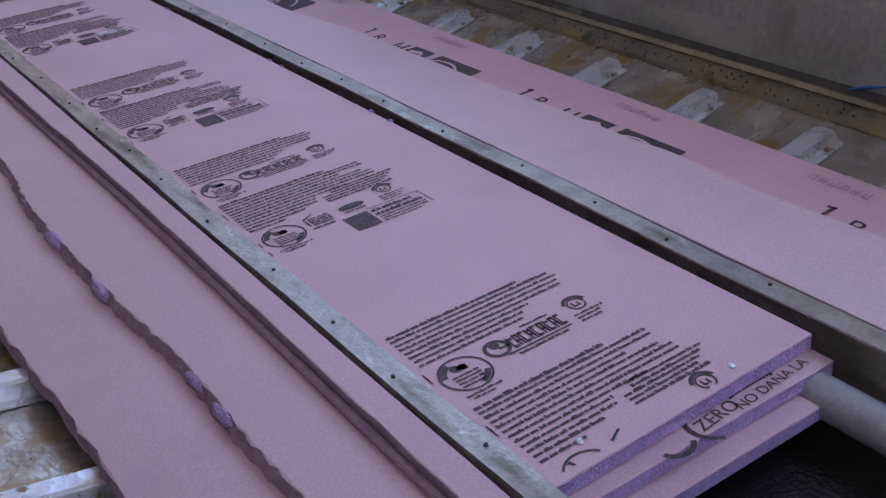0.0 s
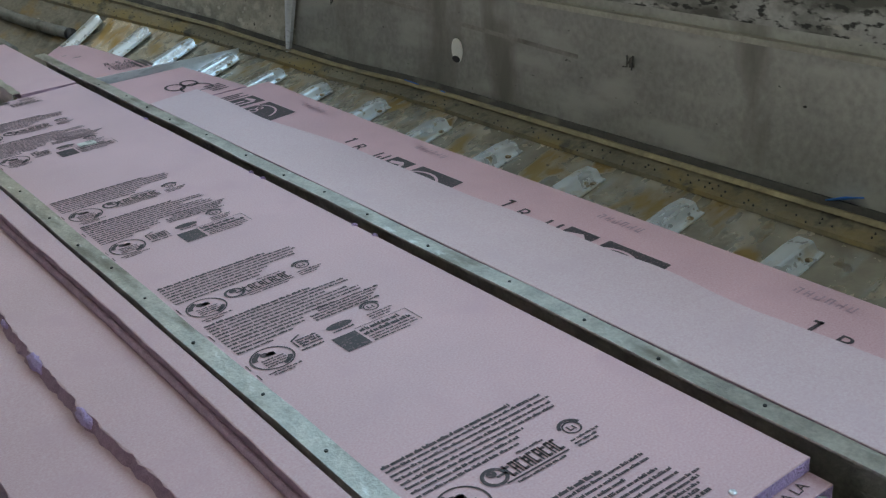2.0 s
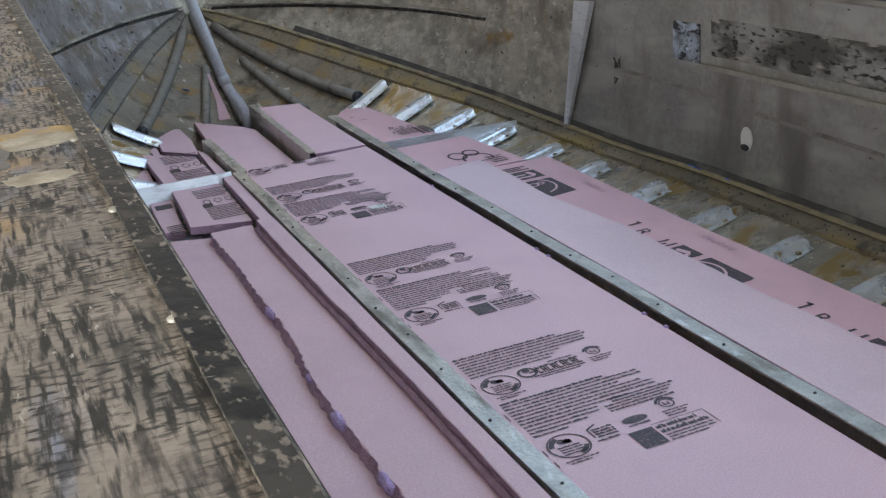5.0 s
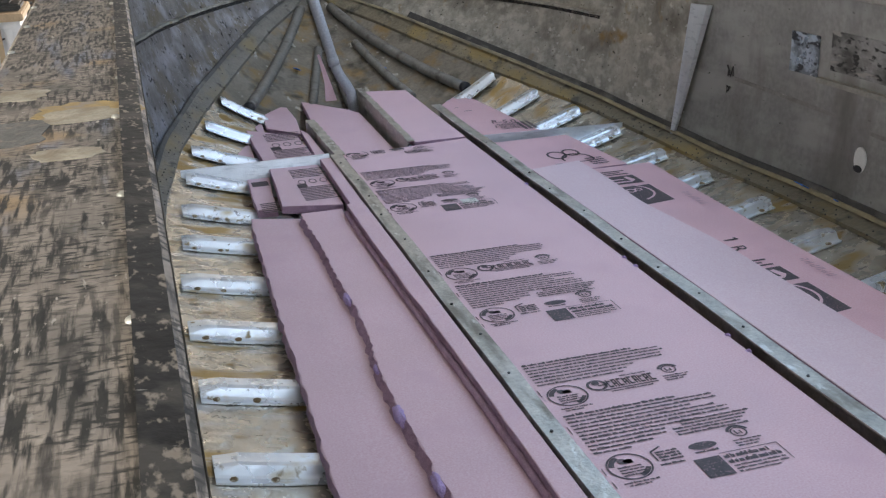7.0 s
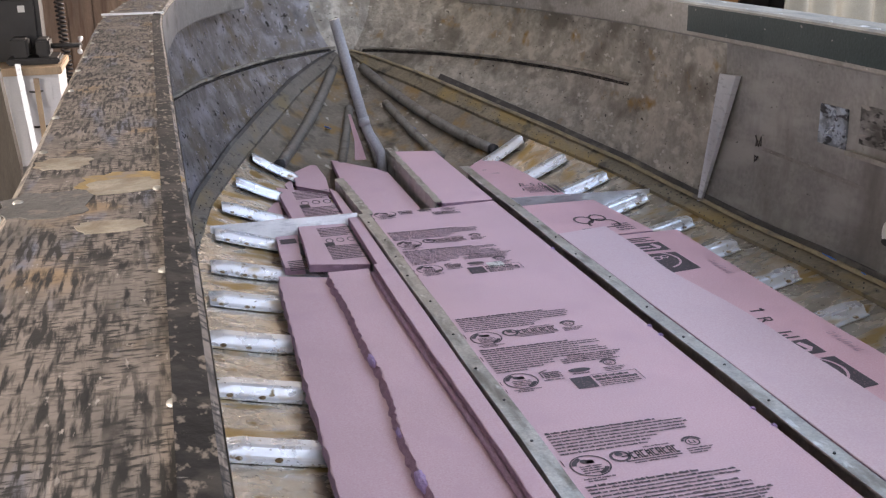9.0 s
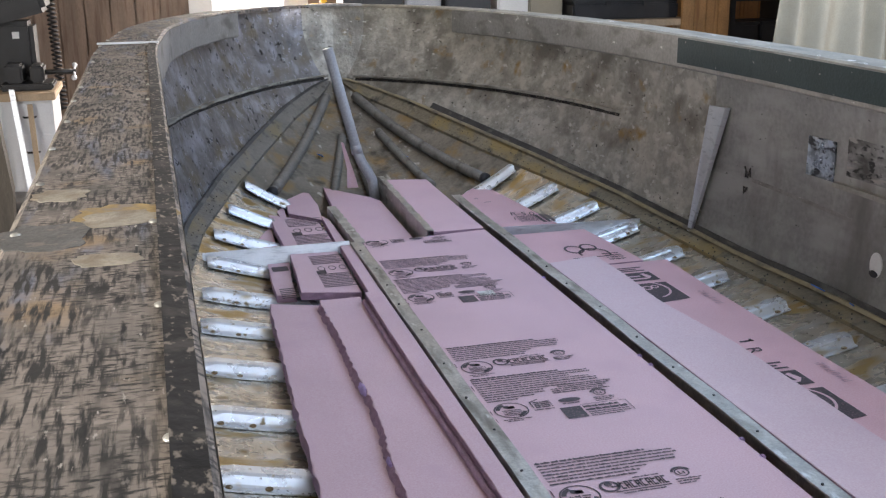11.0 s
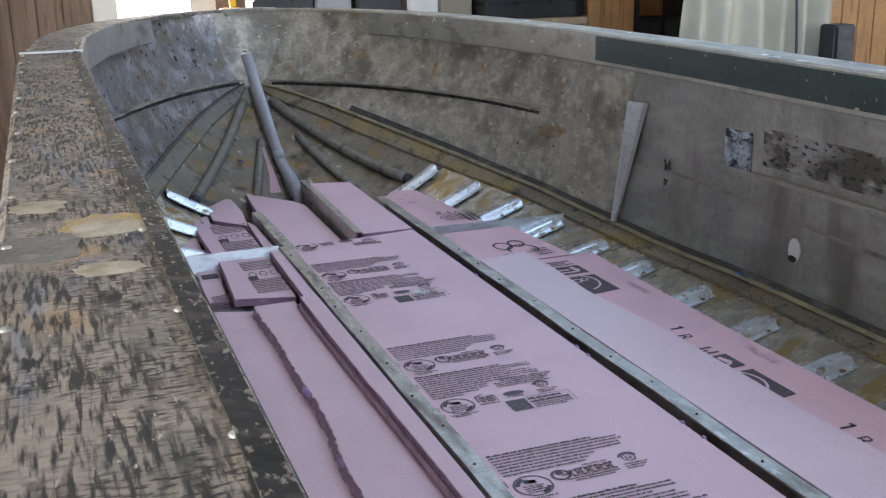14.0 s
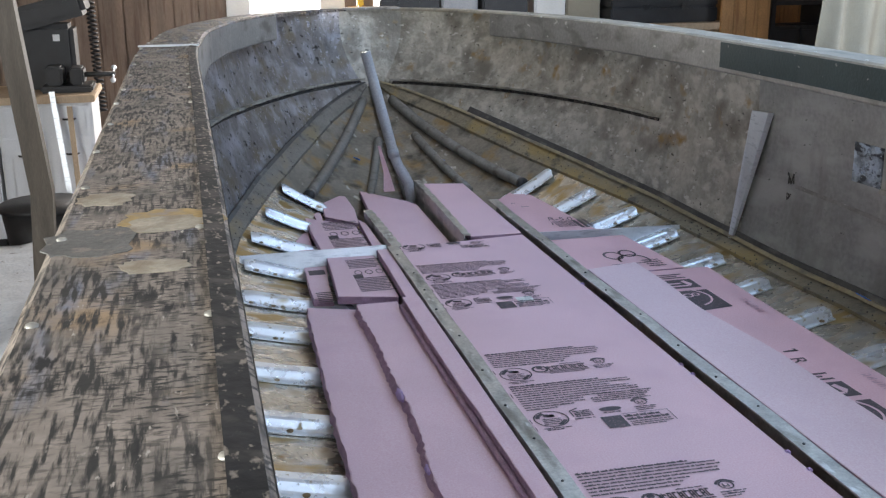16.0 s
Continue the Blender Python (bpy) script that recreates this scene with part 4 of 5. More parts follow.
def edge_marks(board, y0, dx):
    """Black band with two white shapes, then letters, as repeated along the board."""
    q = Print()
    q.quad([(0.833, y0), (0.833, y0 + 0.165), (0.700, y0 + 0.165), (0.700, y0 - 0.02)])
    q.bar(0.702, y0 + 0.19, 0.129, 0.085)
    for k in range(3):
        q.bar(0.712, y0 + 0.290 + 0.017 * k, 0.113 - 0.022 * (k % 2), 0.009)
    q.put("printed_band", board, lambda u, v: (u + dx, v), INK, "black printed band")
    q = Print()
    q.ring(0.730, y0 + 0.105, 0.084, 0.007, radians(-70), radians(48))
    q.ring(0.750, y0 + 0.120, 0.017, 0.006)
    q.ring(0.777, y0 + 0.126, 0.013, 0.005)
    q.bar(0.732, y0 + 0.205, 0.066, 0.011)
    q.bar(0.738, y0 + 0.232, 0.044, 0.010)
    q.quad([(0.800, y0 + 0.205), (0.816, y0 + 0.225), (0.803, y0 + 0.262), (0.790, y0 + 0.255)])
    ob = q.put("printed_figure", board, lambda u, v: (u + dx, v), FOAM, "pink figure left blank in the band")
    for v in ob.data.vertices:
        v.co.z += 0.0009


for y0, dx in ((1.568, -0.014), (0.724, -0.034), (0.068, -0.035), (-0.74, -0.035)):
    edge_marks(under, y0, dx)
for y0 in (1.12, 0.455, -0.35):
    lettering("R", under, 0.751, y0 + 0.042, 0.062, -90, squash=1.05)
    q = Print()
    q.bar(0.766, y0 + 0.082, 0.042, 0.008)
    q.bar(0.798, y0 + 0.082, 0.008, 0.017)
    q.put("printed_figure", under, lambda u, v: (u, v), INK)
for y0 in (1.50, 0.90, 0.22, -0.28):
    q = Print()
    for k in range(6):
        q.bar(0.866, y0 + 0.022 * k, 0.024, 0.004)
        q.bar(0.866 + 0.010 * (k % 3), y0 + 0.022 * k, 0.004, 0.013)
        q.bar(0.868, y0 + 0.022 * k + 0.009, 0.020 - 0.008 * (k % 2), 0.004)
    q.put("faint_print", under, lambda u, v: (u, v), INK_FAINT, "faint grey print")
q = Print()
q.ring(0.685, 2.150, 0.034, 0.008, sy=1.4)
q.ring(0.742, 2.165, 0.030, 0.008, sy=1.4)
q.ring(0.735, 2.085, 0.055, 0.008, radians(-30), radians(190), 1.2)
q.bar(0.640, 2.045, 0.13, 0.006)
for k in range(4):
    q.words(0.755, 2.00 + 0.022 * k, 0.060, 0.013, rnd, 0.5)
q.put("printed_mark", small8, lambda u, v: (u, v), INK, "large black printed mark")
lettering("R-5.0", far_r, 0.655, 2.735, 0.075, -12, squash=0.62)
lettering("1", far_r, 0.640, 2.665, 0.06, -12, squash=0.7)
q = Print()
for k in range(5):
    q.words(0.665, 2.63 + 0.018 * k, 0.085, 0.010, rnd, 0.3)
for k in range(3):
    q.bar(0.745 + 0.02 * k, 2.60, 0.014, 0.12)
q.bar(0.62, 2.98, 0.035, 0.006)
q.bar(0.60, 3.05, 0.018, 0.006)
q.put("printed_mark", far_r, lambda u, v: (u, v), INK)

# bow boards
raised = foam_board(straight(0.268, 0.292, 2.47, 3.39), straight(0.459, 0.468, 2.468, 3.345), 0.004, "pink foam board raised beside the centre stringer in the bow", name_seed=11)
foam_board([(0.000, 2.46), (0.004, 2.8), (0.011, 3.16), (0.033, 3.53)], [(0.216, 2.46), (0.222, 2.8), (0.228, 3.20), (0.200, 3.28)], -0.045, "plain pink foam board sunk in the bow", name_seed=12)
foam_board([(-0.345, 2.50), (-0.336, 2.67), (-0.328, 2.9), (-0.315, 3.15)], [(-0.285, 2.50), (-0.280, 2.68), (-0.272, 2.9), (-0.257, 3.16)], -0.062, "short pink foam strip in the bow", name_seed=13)
lab1 = foam_board([(-0.262, 2.49), (-0.268, 2.8), (-0.266, 3.06)], [(-0.086, 2.47), (-0.086, 2.7), (-0.091, 2.89)], -0.036, "short printed pink foam board in the bow", name_seed=14)
foam_board([(-0.080, 2.48), (-0.072, 2.75), (-0.066, 2.97)], [(-0.040, 2.48), (-0.042, 2.7), (-0.044, 2.90)], -0.034, "narrow plain pink foam strip beside a stringer in the bow", name_seed=20)
foam_board([(-0.180, 3.08), (-0.170, 3.30), (-0.152, 3.50)], [(-0.070, 2.93), (-0.045, 3.18), (-0.048, 3.42)], -0.040, "small broken pink foam piece in the bow", jag=0.004, name_seed=15)
foam_board([(-0.218, 3.03), (-0.226, 3.28), (-0.243, 3.60)], [(-0.197, 3.02), (-0.182, 3.25), (-0.186, 3.42), (-0.196, 3.60)], -0.052, "small broken pink foam piece in the bow", jag=0.004, name_seed=16)
lab2 = foam_board([(-0.284, 2.00), (-0.272, 2.2), (-0.262, 2.43)], [(-0.102, 1.95), (-0.098, 2.2), (-0.096, 2.42)], -0.026, "short printed pink foam board behind a web plate", jag=0.001, name_seed=17)
lab3 = foam_board([(-0.352, 2.07), (-0.352, 2.2), (-0.340, 2.42)], [(-0.292, 2.06), (-0.284, 2.2), (-0.270, 2.42)], -0.052, "short printed pink foam strip with a crumbly end", jag=0.004, name_seed=18)
foam_board(straight(-0.095, -0.088, 1.875, 2.41), straight(-0.056, -0.050, 1.875, 2.41), -0.004, "narrow pink foam strip along a stringer", name_seed=19)
for brd, x0, y0, sc in ((lab1, -0.215, 2.98, 0.50), (lab2, -0.205, 2.40, 0.42)):
    q = Print()
    for k in range(6):
        q.words(0, 0.02 + 0.022 * k, 0.28 - 0.03 * (k % 3), 0.013, rnd, 0.4)
    for k in range(3):
        q.ring(0.05 + 0.085 * k, 0.205, 0.030, 0.007)
    for k in range(9):
        q.words(0.0, 0.275 + 0.020 * k, 0.28 - 0.02 * (k % 4), 0.013, rnd, 0.4)
    q.bar(0.0, 0.23, 0.075, 0.045)
    q.put("printed_label", brd, lambda u, v, x0=x0, y0=y0, sc=sc: (x0 + u * sc, y0 - v * sc * 2), INK, "black printed label")
q = Print()
q.bar(-0.335, 2.32, 0.055, 0.055)
for k in range(6):
    q.bar(-0.338, 2.03 + 0.018 * k, 0.070, 0.008)
q.put("printed_label", lab3, lambda u, v: (u, v), INK)
wedge = thing("foam_wedge", (0.13, 3.43, -0.03), "thin pink foam sliver standing beside a grey pipe", "foam wedge")
sweep("sliver", [[(0.125, 3.42, -0.03), (0.175, 3.42, -0.03), (0.172, 3.45, -0.03), (0.128, 3.45, -0.03)], [(0.128, 3.43, 0.05), (0.160, 3.43, 0.03), (0.158, 3.45, 0.03), (0.130, 3.45, 0.05)],
                 [(0.108, 3.45, 0.17), (0.118, 3.45, 0.17), (0.118, 3.46, 0.17), (0.108, 3.46, 0.17)]], FOAM, wedge)

# blue tape bits
def tape(x, y, z, s_, turn, label="torn bit of blue masking tape"):
    b = thing("blue_tape", (x, y, z), label, "tape", "blue tape bits")
    bm = bmesh.new()
    box(bm, (-s_, -s_ * 0.7, -0.001), (s_, s_ * 0.7, 0.0015), 0.0005)
    for v in bm.verts:
        v.co = Matrix.Translation((x, y, z)) @ pose(0, 0, 0, 12, 25, turn) @ v.co
    part("strip", bm, BLUE, b)


tape(1.205, 1.50, 0.005, 0.022, 20)
tape(1.232, -0.02, 0.02, 0.034, 70)
tape(0.455, 3.72, bottom_z(0.455, 3.72) + 0.02, 0.020, 30)
tape(0.06, 3.76, bottom_z(0.06, 3.76) + 0.02, 0.018, 60)
tape(1.225, 1.36, -0.005, 0.010, 10)

# ---- the workshop round the boat ----
FZ = -0.75
def wall_box(name, lo, hi, mat, label):
    bm = bmesh.new()
    box(bm, lo, hi)
    return tagged(part(name, bm, mat, None), label, "wall", kind="structure")


X0, X1, Y0, Y1, CZ = -3.5, 5.5, -4.0, 7.2, 1.85
tagged(wall_box("floor", (X0 - 0.1, Y0 - 0.1, FZ - 0.1), (X1 + 0.1, Y1 + 0.1, FZ), CONCRETE, "grey stained concrete workshop floor"), category="floor")
# The two ceiling openings are made up for the overhead fill lamps.
bm = bmesh.new()
for lo, hi in (((X0 - 0.1, Y0 - 0.1), (-0.2, Y1 + 0.1)), ((-0.2, Y0 - 0.1), (X1 + 0.1, -2.7)), ((-0.2, -2.7), (0.9, -0.5)), ((4.3, -2.7), (X1 + 0.1, -0.5)),
               ((-0.2, -0.5), (X1 + 0.1, 0.9)), ((-0.2, 0.9), (0.7, Y1 + 0.1)), ((3.7, 0.9), (X1 + 0.1, Y1 + 0.1)), ((0.7, 4.1), (3.7, Y1 + 0.1))):
    box(bm, (*lo, CZ), (*hi, CZ + 0.1))
tagged(part("ceiling", bm, PLASTER, None), "plain white ceiling board with two added openings for fill lamps", "ceiling", kind="structure")


def wall_with_hole(name, axis, at, lo, hi, hole, mat, label, t=0.12):
    """A wall in the plane axis=at, from lo to hi along the other way, with one opening (a, b, z0, z1)."""
    a, b, z0, z1 = hole
    bm = bmesh.new()
    for (p, q_, r, s_) in ((lo, a, FZ, CZ), (b, hi, FZ, CZ), (a, b, FZ, z0), (a, b, z1, CZ)):
        if q_ - p < 0.005 or s_ - r < 0.005:
            continue
        if axis == "y":
            box(bm, (p, at, r), (q_, at + t, s_))
        else:
            box(bm, (at, p, r), (at + t, q_, s_))
    return tagged(part(name, bm, mat, None), label, "wall", kind="structure")


wall_with_hole("wall_south", "y", Y0 - 0.12, X0, X1, (-0.7, 3.9, FZ, 1.65), PLASTER, "plain wall round an open garage door")
# East and west openings are made up for the side fill lamps.
wall_with_hole("wall_east", "x", X1, Y0, Y1, (-1.25, 1.85, 0.4, 1.55), PLASTER, "plain wall with an added opening for a fill lamp")
wall_with_hole("wall_west", "x", X0 - 0.12, Y0, Y1, (-2.65, 0.65, 0.4, 1.6), PANEL, "brown panelled wall with an added opening for a fill lamp")
wall_with_hole("wall_north", "y", Y1, X0, X1, (-0.30, 0.45, FZ, 1.45), PANEL, "brown panelled wall with a door")
# upright panelling boards on the far wall
north = bpy.data.objects["wall_north"]
for i in range(49):
    x = -3.45 + i * 0.18
    if -0.36 < x + 0.17 and x < 0.53:
        continue
    bm = bmesh.new()
    box(bm, (x, Y1 - 0.016, FZ), (x + 0.172, Y1 - 0.001, CZ), 0.004)
    p_ = part("panel_board", bm, OAK if x > 1.0 else PANEL, None)
    p_.parent = north
# glazed door
door = thing("door_1", (0.08, Y1 + 0.05, FZ), "white framed door with a bright daylit pane", "door", kind="structure")
for lo, hi in (((-0.366, Y1 - 0.03, FZ), (-0.193, Y1 + 0.06, 1.45)), ((0.342, Y1 - 0.03, FZ), (0.531, Y1 + 0.06, 1.45)), ((-0.192, Y1 - 0.025, FZ), (0.341, Y1 + 0.05, -0.2)), ((-0.366, Y1 - 0.03, 1.451), (0.531, Y1 + 0.06, 1.58))):
    boxed("door_frame", lo, hi, WHITE, door, "", 0.006)
boxed("pane", (-0.192, Y1 + 0.01, -0.195), (0.341, Y1 + 0.03, 1.445), GLASS_DAY, door, "pane full of daylight", 0.001)


def cabinet(x, y, w, label):
    c = thing("cabinet", (x + w / 2, y, FZ), label, "cabinet", "white base cabinets")
    boxed("body", (x, y, FZ + 0.08), (x + w, y + 0.55, 0.145), CABINET, c, "", 0.004)
    boxed("plinth", (x + 0.02, y + 0.05, FZ), (x + w - 0.02, y + 0.5, FZ + 0.08), BLACK, c)
    for k in range(2):
        xa, xb = x + 0.015 + k * w / 2, x + w / 2 - 0.01 + k * w / 2
        d = boxed("drawer", (xa, y - 0.018, -0.035), (xb, y - 0.001, 0.130), CABINET, c, "", 0.006)
        boxed("drawer_panel", (xa + 0.03, y - 0.024, -0.01), (xb - 0.03, y - 0.019, 0.105), CABINET, d, "", 0.003)
        dd = boxed("cabinet_door", (xa, y - 0.018, FZ + 0.10), (xb, y - 0.001, -0.055), CABINET, c, "", 0.006)
        boxed("raised_panel", (xa + 0.05, y - 0.024, FZ + 0.15), (xb - 0.05, y - 0.019, -0.11), CABINET, dd, "", 0.003)
        for zz in (0.05, -0.16):
            bm = bmesh.new()
            mx = (xa + xb) / 2
            rod(bm, [(mx - 0.035, y - 0.024, zz), (mx - 0.03, y - 0.045, zz), (mx + 0.03, y - 0.045, zz), (mx + 0.035, y - 0.024, zz)], 0.006, 8)
            part("handle", bm, DARKMETAL, d if zz > 0 else dd, "metal handle", True)
    return c


cabinet(-1.80, 5.55, 0.54, "white painted base cabinet with drawers below a timber worktop")
cabinet(-2.36, 5.55, 0.54, "white painted base cabinet with drawers below a timber worktop")
top = thing("worktop", (-1.8, 5.8, 0.146), "pale timber worktop on white cabinets", "worktop")
boxed("slab", (-2.42, 5.50, 0.146), (-1.235, 6.12, 0.19), TIMBER, top, "", 0.006)
# leaning sticks
for xa, xb, zt_, m_, lb in ((-1.395, -1.485, 0.22, ALU_RAW, "pale metal strip leaning on a white cabinet"), (-1.365, -1.395, 0.13, TIMBER, "pale wooden stick leaning on a white cabinet")):
    st = thing("leaning_strip", (xa, 5.3, FZ), lb, "strip")
    sweep("strip", [[(xa, 5.30, FZ), (xa + 0.03, 5.30, FZ), (xa + 0.03, 5.315, FZ), (xa, 5.315, FZ)], [(xb, 5.47, zt_), (xb + 0.03, 5.47, zt_), (xb + 0.03, 5.485, zt_), (xb, 5.485, zt_)]], m_, st)
# bench clutter
vise = thing("bench_vise", (-1.420, 5.750, 0.191), "black steel vise on a worktop", "vise")
boxed("base", (-1.550, 5.620, 0.192), (-1.250, 5.920, 0.231), BLACK, vise, "", 0.01)
boxed("jaw", (-1.520, 5.660, 0.232), (-1.420, 5.860, 0.346), BLACK, vise, "", 0.012)
boxed("jaw", (-1.380, 5.660, 0.232), (-1.300, 5.860, 0.336), BLACK, vise, "", 0.012)
bm = bmesh.new()
rod(bm, [(-1.400, 5.760, 0.286), (-1.120, 5.740, 0.286)], 0.016, 10)
part("screw", bm, DARKMETAL, vise, "steel screw", True)
bm = bmesh.new()
rod(bm, [(-1.130, 5.660, 0.256), (-1.130, 5.820, 0.316)], 0.007, 8)
for p_ in ((-1.130, 5.660, 0.256), (-1.130, 5.820, 0.316)):
    bmesh.ops.create_uvsphere(bm, u_segments=8, v_segments=6, radius=0.017, matrix=Matrix.Translation(p_))
part("handle", bm, ALU_RAW, vise, "bright steel handle", True)
machine = thing("bench_machine", (-1.500, 6.000, 0.191), "black machine with a hood on a worktop", "machine")
boxed("body", (-1.750, 5.820, 0.192), (-1.350, 6.100, 0.586), BLACK, machine, "", 0.03)
boxed("hood", (-1.800, 5.700, 0.586), (-1.250, 6.100, 0.726), BLACK, machine, "", 0.03, Matrix.Translation((-1.500, 5.900, 0.636)) @ pose(0, 0, 0, 0, -14, 0) @ Matrix.Translation((1.5, -5.9, -0.636)))
boxed("badge", (-1.470, 5.812, 0.486), (-1.430, 5.819, 0.526), WHITE, machine, "small white badge", 0.001)
# hanging chain by the wall
chain = thing("hanging_chain", (-1.31, 6.6, 0.0), "black coiled cord hanging from the ceiling by the wall", "chain")
bm = bmesh.new()
rod(bm, [(-1.33 + 0.028 * math.cos(k * 1.25) + 0.05 * k / 330, 6.6 + 0.028 * math.sin(k * 1.25), CZ - 0.005 - k * 0.0058) for k in range(330)], 0.008, 5)
part("coil", bm, BLACK, chain, "", True)
# timber post and clutter beside the boat
post = thing("timber_post", (-1.33, 3.4, -0.4), "rough brown timber post leaning beside white sheeting", "post")
sweep("shaft", [[(x, 3.36, z), (x + 0.085, 3.36, z), (x + 0.085, 3.45, z), (x, 3.45, z)] for x, z in ((-1.37, -0.40), (-1.34, 0.06), (-1.396, 0.70), (-1.49, CZ - 0.01))], OLDWOOD, post)
sheet = thing("paper_sheet", (-1.6, 2.4, -0.45), "crumpled white sheeting over a low bench", "sheeting")
verts, faces = [], []
for i in range(15):
    for k in range(19):
        x, y = -2.3 + i * 0.09, 2.3 + k * 0.12
        z = -0.42 + 0.05 * noise.noise(Vector((x * 4, y * 4, 0))) + 0.02 * noise.noise(Vector((x * 13, y * 13, 3)))
        verts.append((x, y, z))
for i in range(14):
    for k in range(18):
        faces.append((i * 19 + k, (i + 1) * 19 + k, (i + 1) * 19 + k + 1, i * 19 + k + 1))
so = mesh_object("sheet", verts, faces, SHEET, sheet, "", True)
so.modifiers.new("thickness", "SOLIDIFY").thickness = 0.004
low = thing("low_bench", (-1.6, 2.4, FZ), "dark low bench under white sheeting", "bench")
boxed("bench_top", (-2.25, 2.35, -0.56), (-1.1, 4.35, -0.50), BLACK, low)
for lx in (-2.2, -1.2):
    for ly in (2.4, 4.25):
        boxed("leg", (lx, ly, FZ), (lx + 0.06, ly + 0.06, -0.561), BLACK, low)
bin_ = thing("waste_bin", (-1.5, 4.85, FZ), "black plastic bin with scraps beside white cabinets", "bin")
bm = bmesh.new()
bmesh.ops.create_cone(bm, cap_ends=True, segments=20, radius1=0.17, radius2=0.22, depth=0.42, matrix=Matrix.Translation((-1.50, 4.85, FZ + 0.21)))
part("tub", bm, BLACK, bin_, "", True)
bm = bmesh.new()
bmesh.ops.create_cone(bm, cap_ends=True, segments=20, radius1=0.235, radius2=0.225, depth=0.03, matrix=Matrix.Translation((-1.50, 4.85, FZ + 0.435)))
part("rim", bm, BLACK, bin_, "", True)
can = thing("red_can", (-1.3, 1.2, FZ), "red plastic can on the floor beside the boat", "can")
bm = bmesh.new()
box(bm, (-1.42, 1.05, FZ), (-1.12, 1.30, FZ + 0.36), 0.03)
part("body", bm, RED, can)
boxed("cap", (-1.30, 1.14, FZ + 0.361), (-1.24, 1.20, FZ + 0.40), BLACK, can, "black cap", 0.008)

# far bench along the bow end with boxes
bench = thing("far_bench", (1.7, 6.6, FZ), "long timber workbench along the far wall", "bench")
boxed("bench_top", (0.58, 6.2, 0.42), (3.3, 7.1, 0.47), TIMBER, bench, "", 0.005)
for lx in (0.62, 1.4, 2.3, 3.2):
    boxed("leg", (lx, 6.25, FZ), (lx + 0.08, 6.33, 0.419), TIMBER, bench)


def tool_case(x, y, w, d, h, mat, label, cat="case", name="tool_case"):
    c = thing(name, (x + w / 2, y, 0.471), label, cat, "")
    boxed("body", (x, y, 0.471), (x + w, y + d, 0.471 + h * 0.68), mat, c, "", 0.012)
    lid = boxed("lid", (x, y, 0.471 + h * 0.69), (x + w, y + d, 0.471 + h), mat, c, "", 0.012)
    for f in (0.3, 0.65):
        boxed("latch", (x + w * f, y - 0.012, 0.471 + h * 0.55), (x + w * f + 0.04, y - 0.001, 0.471 + h * 0.8), DARKMETAL, lid)


stool = thing("sawhorse", (0.47, 6.3, FZ), "low timber stand beside a bench", "stand")
boxed("stand_top", (0.36, 6.2, 0.53), (0.575, 6.45, 0.58), TIMBER, stool)
for lx in (0.37, 0.53):
    boxed("leg", (lx, 6.3, FZ), (lx + 0.04, 6.34, 0.529), TIMBER, stool)
clamp = thing("yellow_tool", (0.5, 6.3, 0.581), "yellow plastic hand tool standing upright", "tool")
boxed("foot", (0.42, 6.28, 0.581), (0.57, 6.36, 0.63), YELLOW, clamp, "", 0.01)
boxed("stem", (0.49, 6.30, 0.63), (0.535, 6.34, 0.85), YELLOW, clamp, "", 0.01)
tool_case(0.66, 6.36, 0.43, 0.3, 0.30, BLACK, "black plastic tool case on a bench")
tool_case(1.12, 6.42, 0.27, 0.3, 0.42, PVC, "pale grey box standing on a bench", "box", "storage_box")
tool_case(1.41, 6.36, 0.34, 0.3, 0.36, BLACK, "black plastic tool case on a bench")
tool_case(1.82, 6.42, 0.24, 0.3, 0.40, WHITE, "white box standing on a bench", "box", "storage_box")
tool_case(2.08, 6.46, 0.27, 0.3, 0.42, CLOTH, "off-white carton standing on a bench", "carton", "carton")
tool_case(2.37, 6.30, 0.86, 0.35, 0.17, BLACK, "wide black plastic tool case on a bench")
tool_case(2.72, 6.68, 0.30, 0.2, 0.42, RED, "dark red carton behind a black case", "carton", "carton")
# shelf with black bins, curtain, orange panelling on the right
shelf = thing("shelf_unit", (3.98, 6.4, FZ), "dark open shelf holding black crates", "shelf")
boxed("side_panel", (3.68, 6.3, FZ), (3.72, 6.8, 0.62), BLACK, shelf)
boxed("side_panel", (4.24, 6.3, FZ), (4.28, 6.8, 0.62), BLACK, shelf)
for zz in (-0.2, 0.15, 0.58):
    boxed("shelf_board", (3.721, 6.3, zz), (4.239, 6.8, zz + 0.03), BLACK, shelf)
for k in range(2):
    cr = thing("crate", (3.85 + 0.25 * k, 6.4, 0.181), "black plastic crate on a dark shelf", "crate", "black crates")
    boxed("tub", (3.73 + 0.25 * k, 6.34, 0.181), (3.96 + 0.25 * k, 6.7, 0.40), BLACK, cr, "", 0.01)
    boxed("rim", (3.728 + 0.25 * k, 6.33, 0.401), (3.962 + 0.25 * k, 6.71, 0.42), BLACK, cr, "", 0.004)
curtain = thing("curtain", (3.45, 4.4, FZ), "off-white hanging curtain in deep folds", "curtain")
secs = []
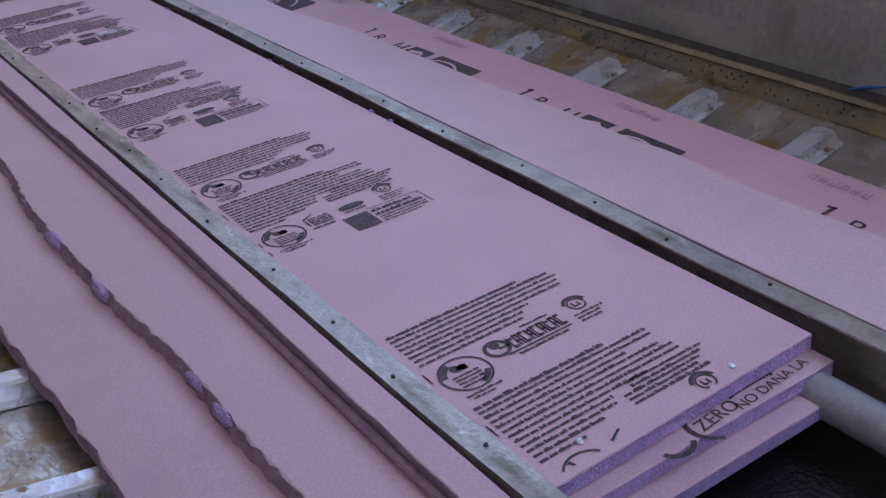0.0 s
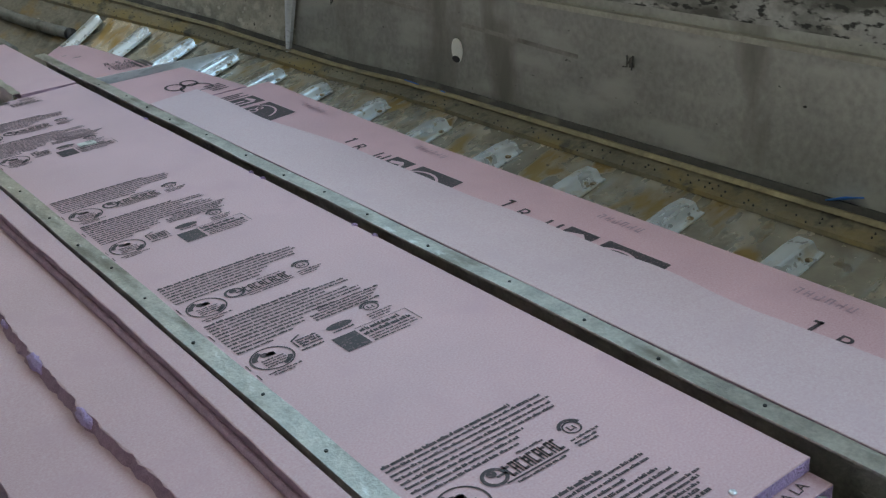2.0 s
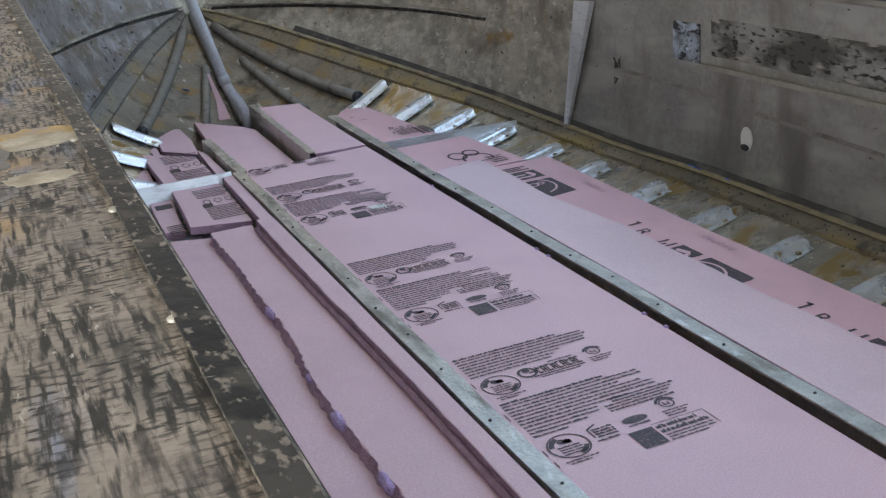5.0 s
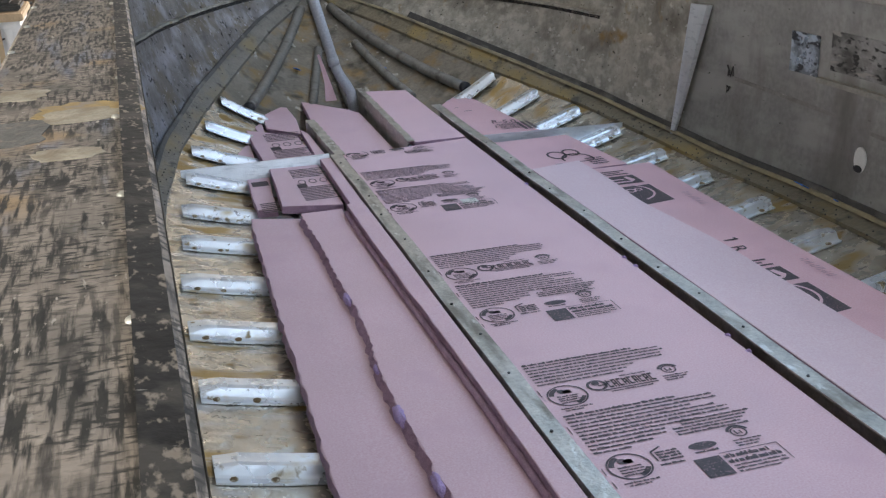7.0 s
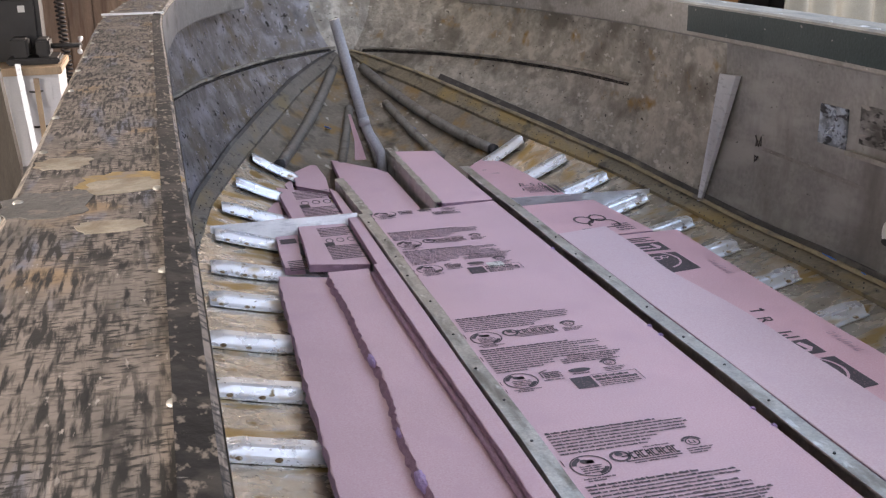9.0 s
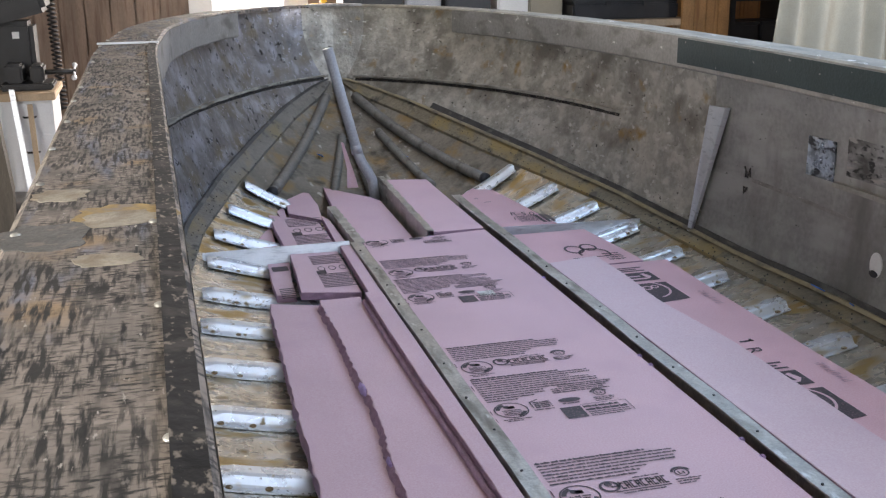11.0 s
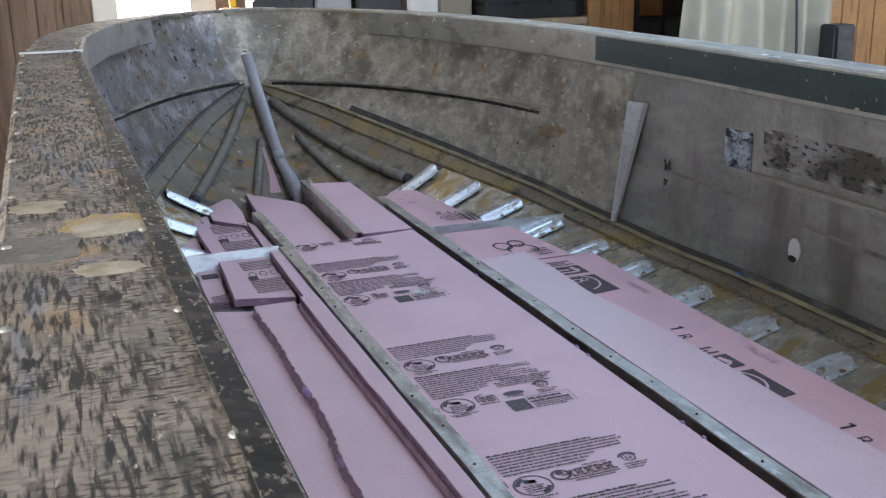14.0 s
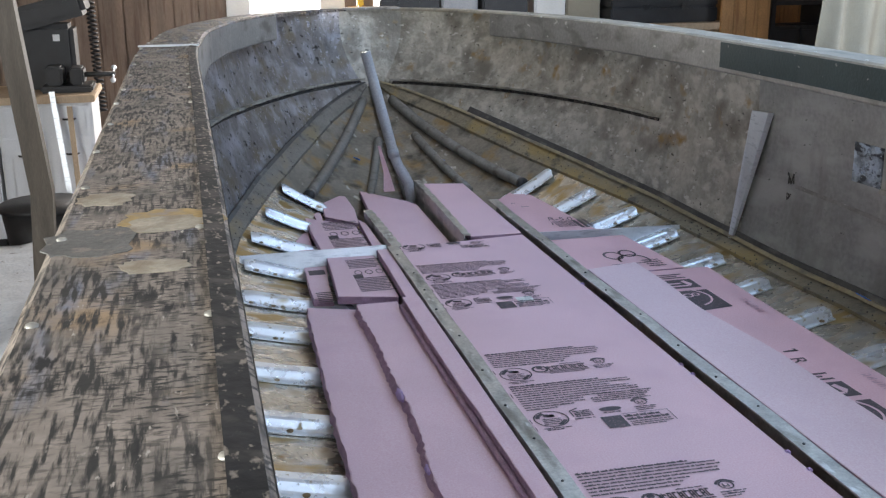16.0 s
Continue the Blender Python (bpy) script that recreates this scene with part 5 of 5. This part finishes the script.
for zz in np.linspace(CZ - 0.02, FZ + 0.05, 12):
    ring = []
    for k in range(91):
        u = k / 90
        amp = 0.035 + 0.02 * (CZ - zz) / 2.5
        ring.append((3.02 - 0.10 * (CZ - zz) / 1.4 + u * (0.88 + 0.16 * (CZ - zz) / 1.4), 4.5 - 0.15 * u + amp * math.sin(u * 38 + 1.2 * math.sin(u * 9)) + 0.01 * math.sin(zz * 5 + u * 20), zz))
    secs.append(ring + [(x, y + 0.004, z) for x, y, z in ring[::-1]])
sweep("cloth", secs, CLOTH, curtain, smooth=True)
cord = thing("black_cable", (3.62, 4.3, 0.0), "thin black cable hanging over a curtain", "cable")
bm = bmesh.new()
rod(bm, [(3.62 + 0.02 * math.sin(k * 0.8), 4.30, CZ - 0.02 - k * 0.16) for k in range(12)], 0.008, 6)
part("cord", bm, BLACK, cord, "", True)
for i in range(10):
    pb = thing("wall_plank", (4.10 + 0.14 * i, 4.6, FZ), "upright orange wooden plank of a partition", "plank", "partition planks")
    boxed("plank", (3.98 + 0.135 * i, 4.62, FZ), (4.11 + 0.135 * i, 4.65, CZ - 0.01), OAK, pb, "", 0.004)
for i in range(4):
    pb = thing("wall_plank", (3.4 + 0.13 * i, 6.0, FZ), "upright orange wooden plank of a partition", "plank", "partition planks")
    boxed("plank", (3.20 + 0.10 * i, 6.18, FZ), (3.297 + 0.10 * i, 6.21, CZ - 0.01), OAK, pb, "", 0.004)
# trailer cradle under the hull
for y in (-1.2, 1.0, 2.6):
    cr = thing("hull_stand", (CX, y, FZ), "dark timber stand holding up the boat", "stand", "hull stands")
    boxed("crossbeam", (CX - 0.7, y - 0.06, FZ + 0.42), (CX + 0.7, y + 0.06, -0.185), TIMBER, cr)
    for xx in (-0.5, 0.5):
        boxed("post", (CX + xx - 0.05, y - 0.05, FZ), (CX + xx + 0.05, y + 0.05, FZ + 0.419), TIMBER, cr)
spk = thing("speaker_box", (3.86, 4.2, FZ), "tall black box standing by a wooden partition", "box")
boxed("body", (3.80, 4.15, FZ), (3.96, 4.30, 0.50), BLACK, spk, "", 0.012)
boxed("grille", (3.815, 4.143, 0.1), (3.945, 4.149, 0.48), DARKMETAL, spk)
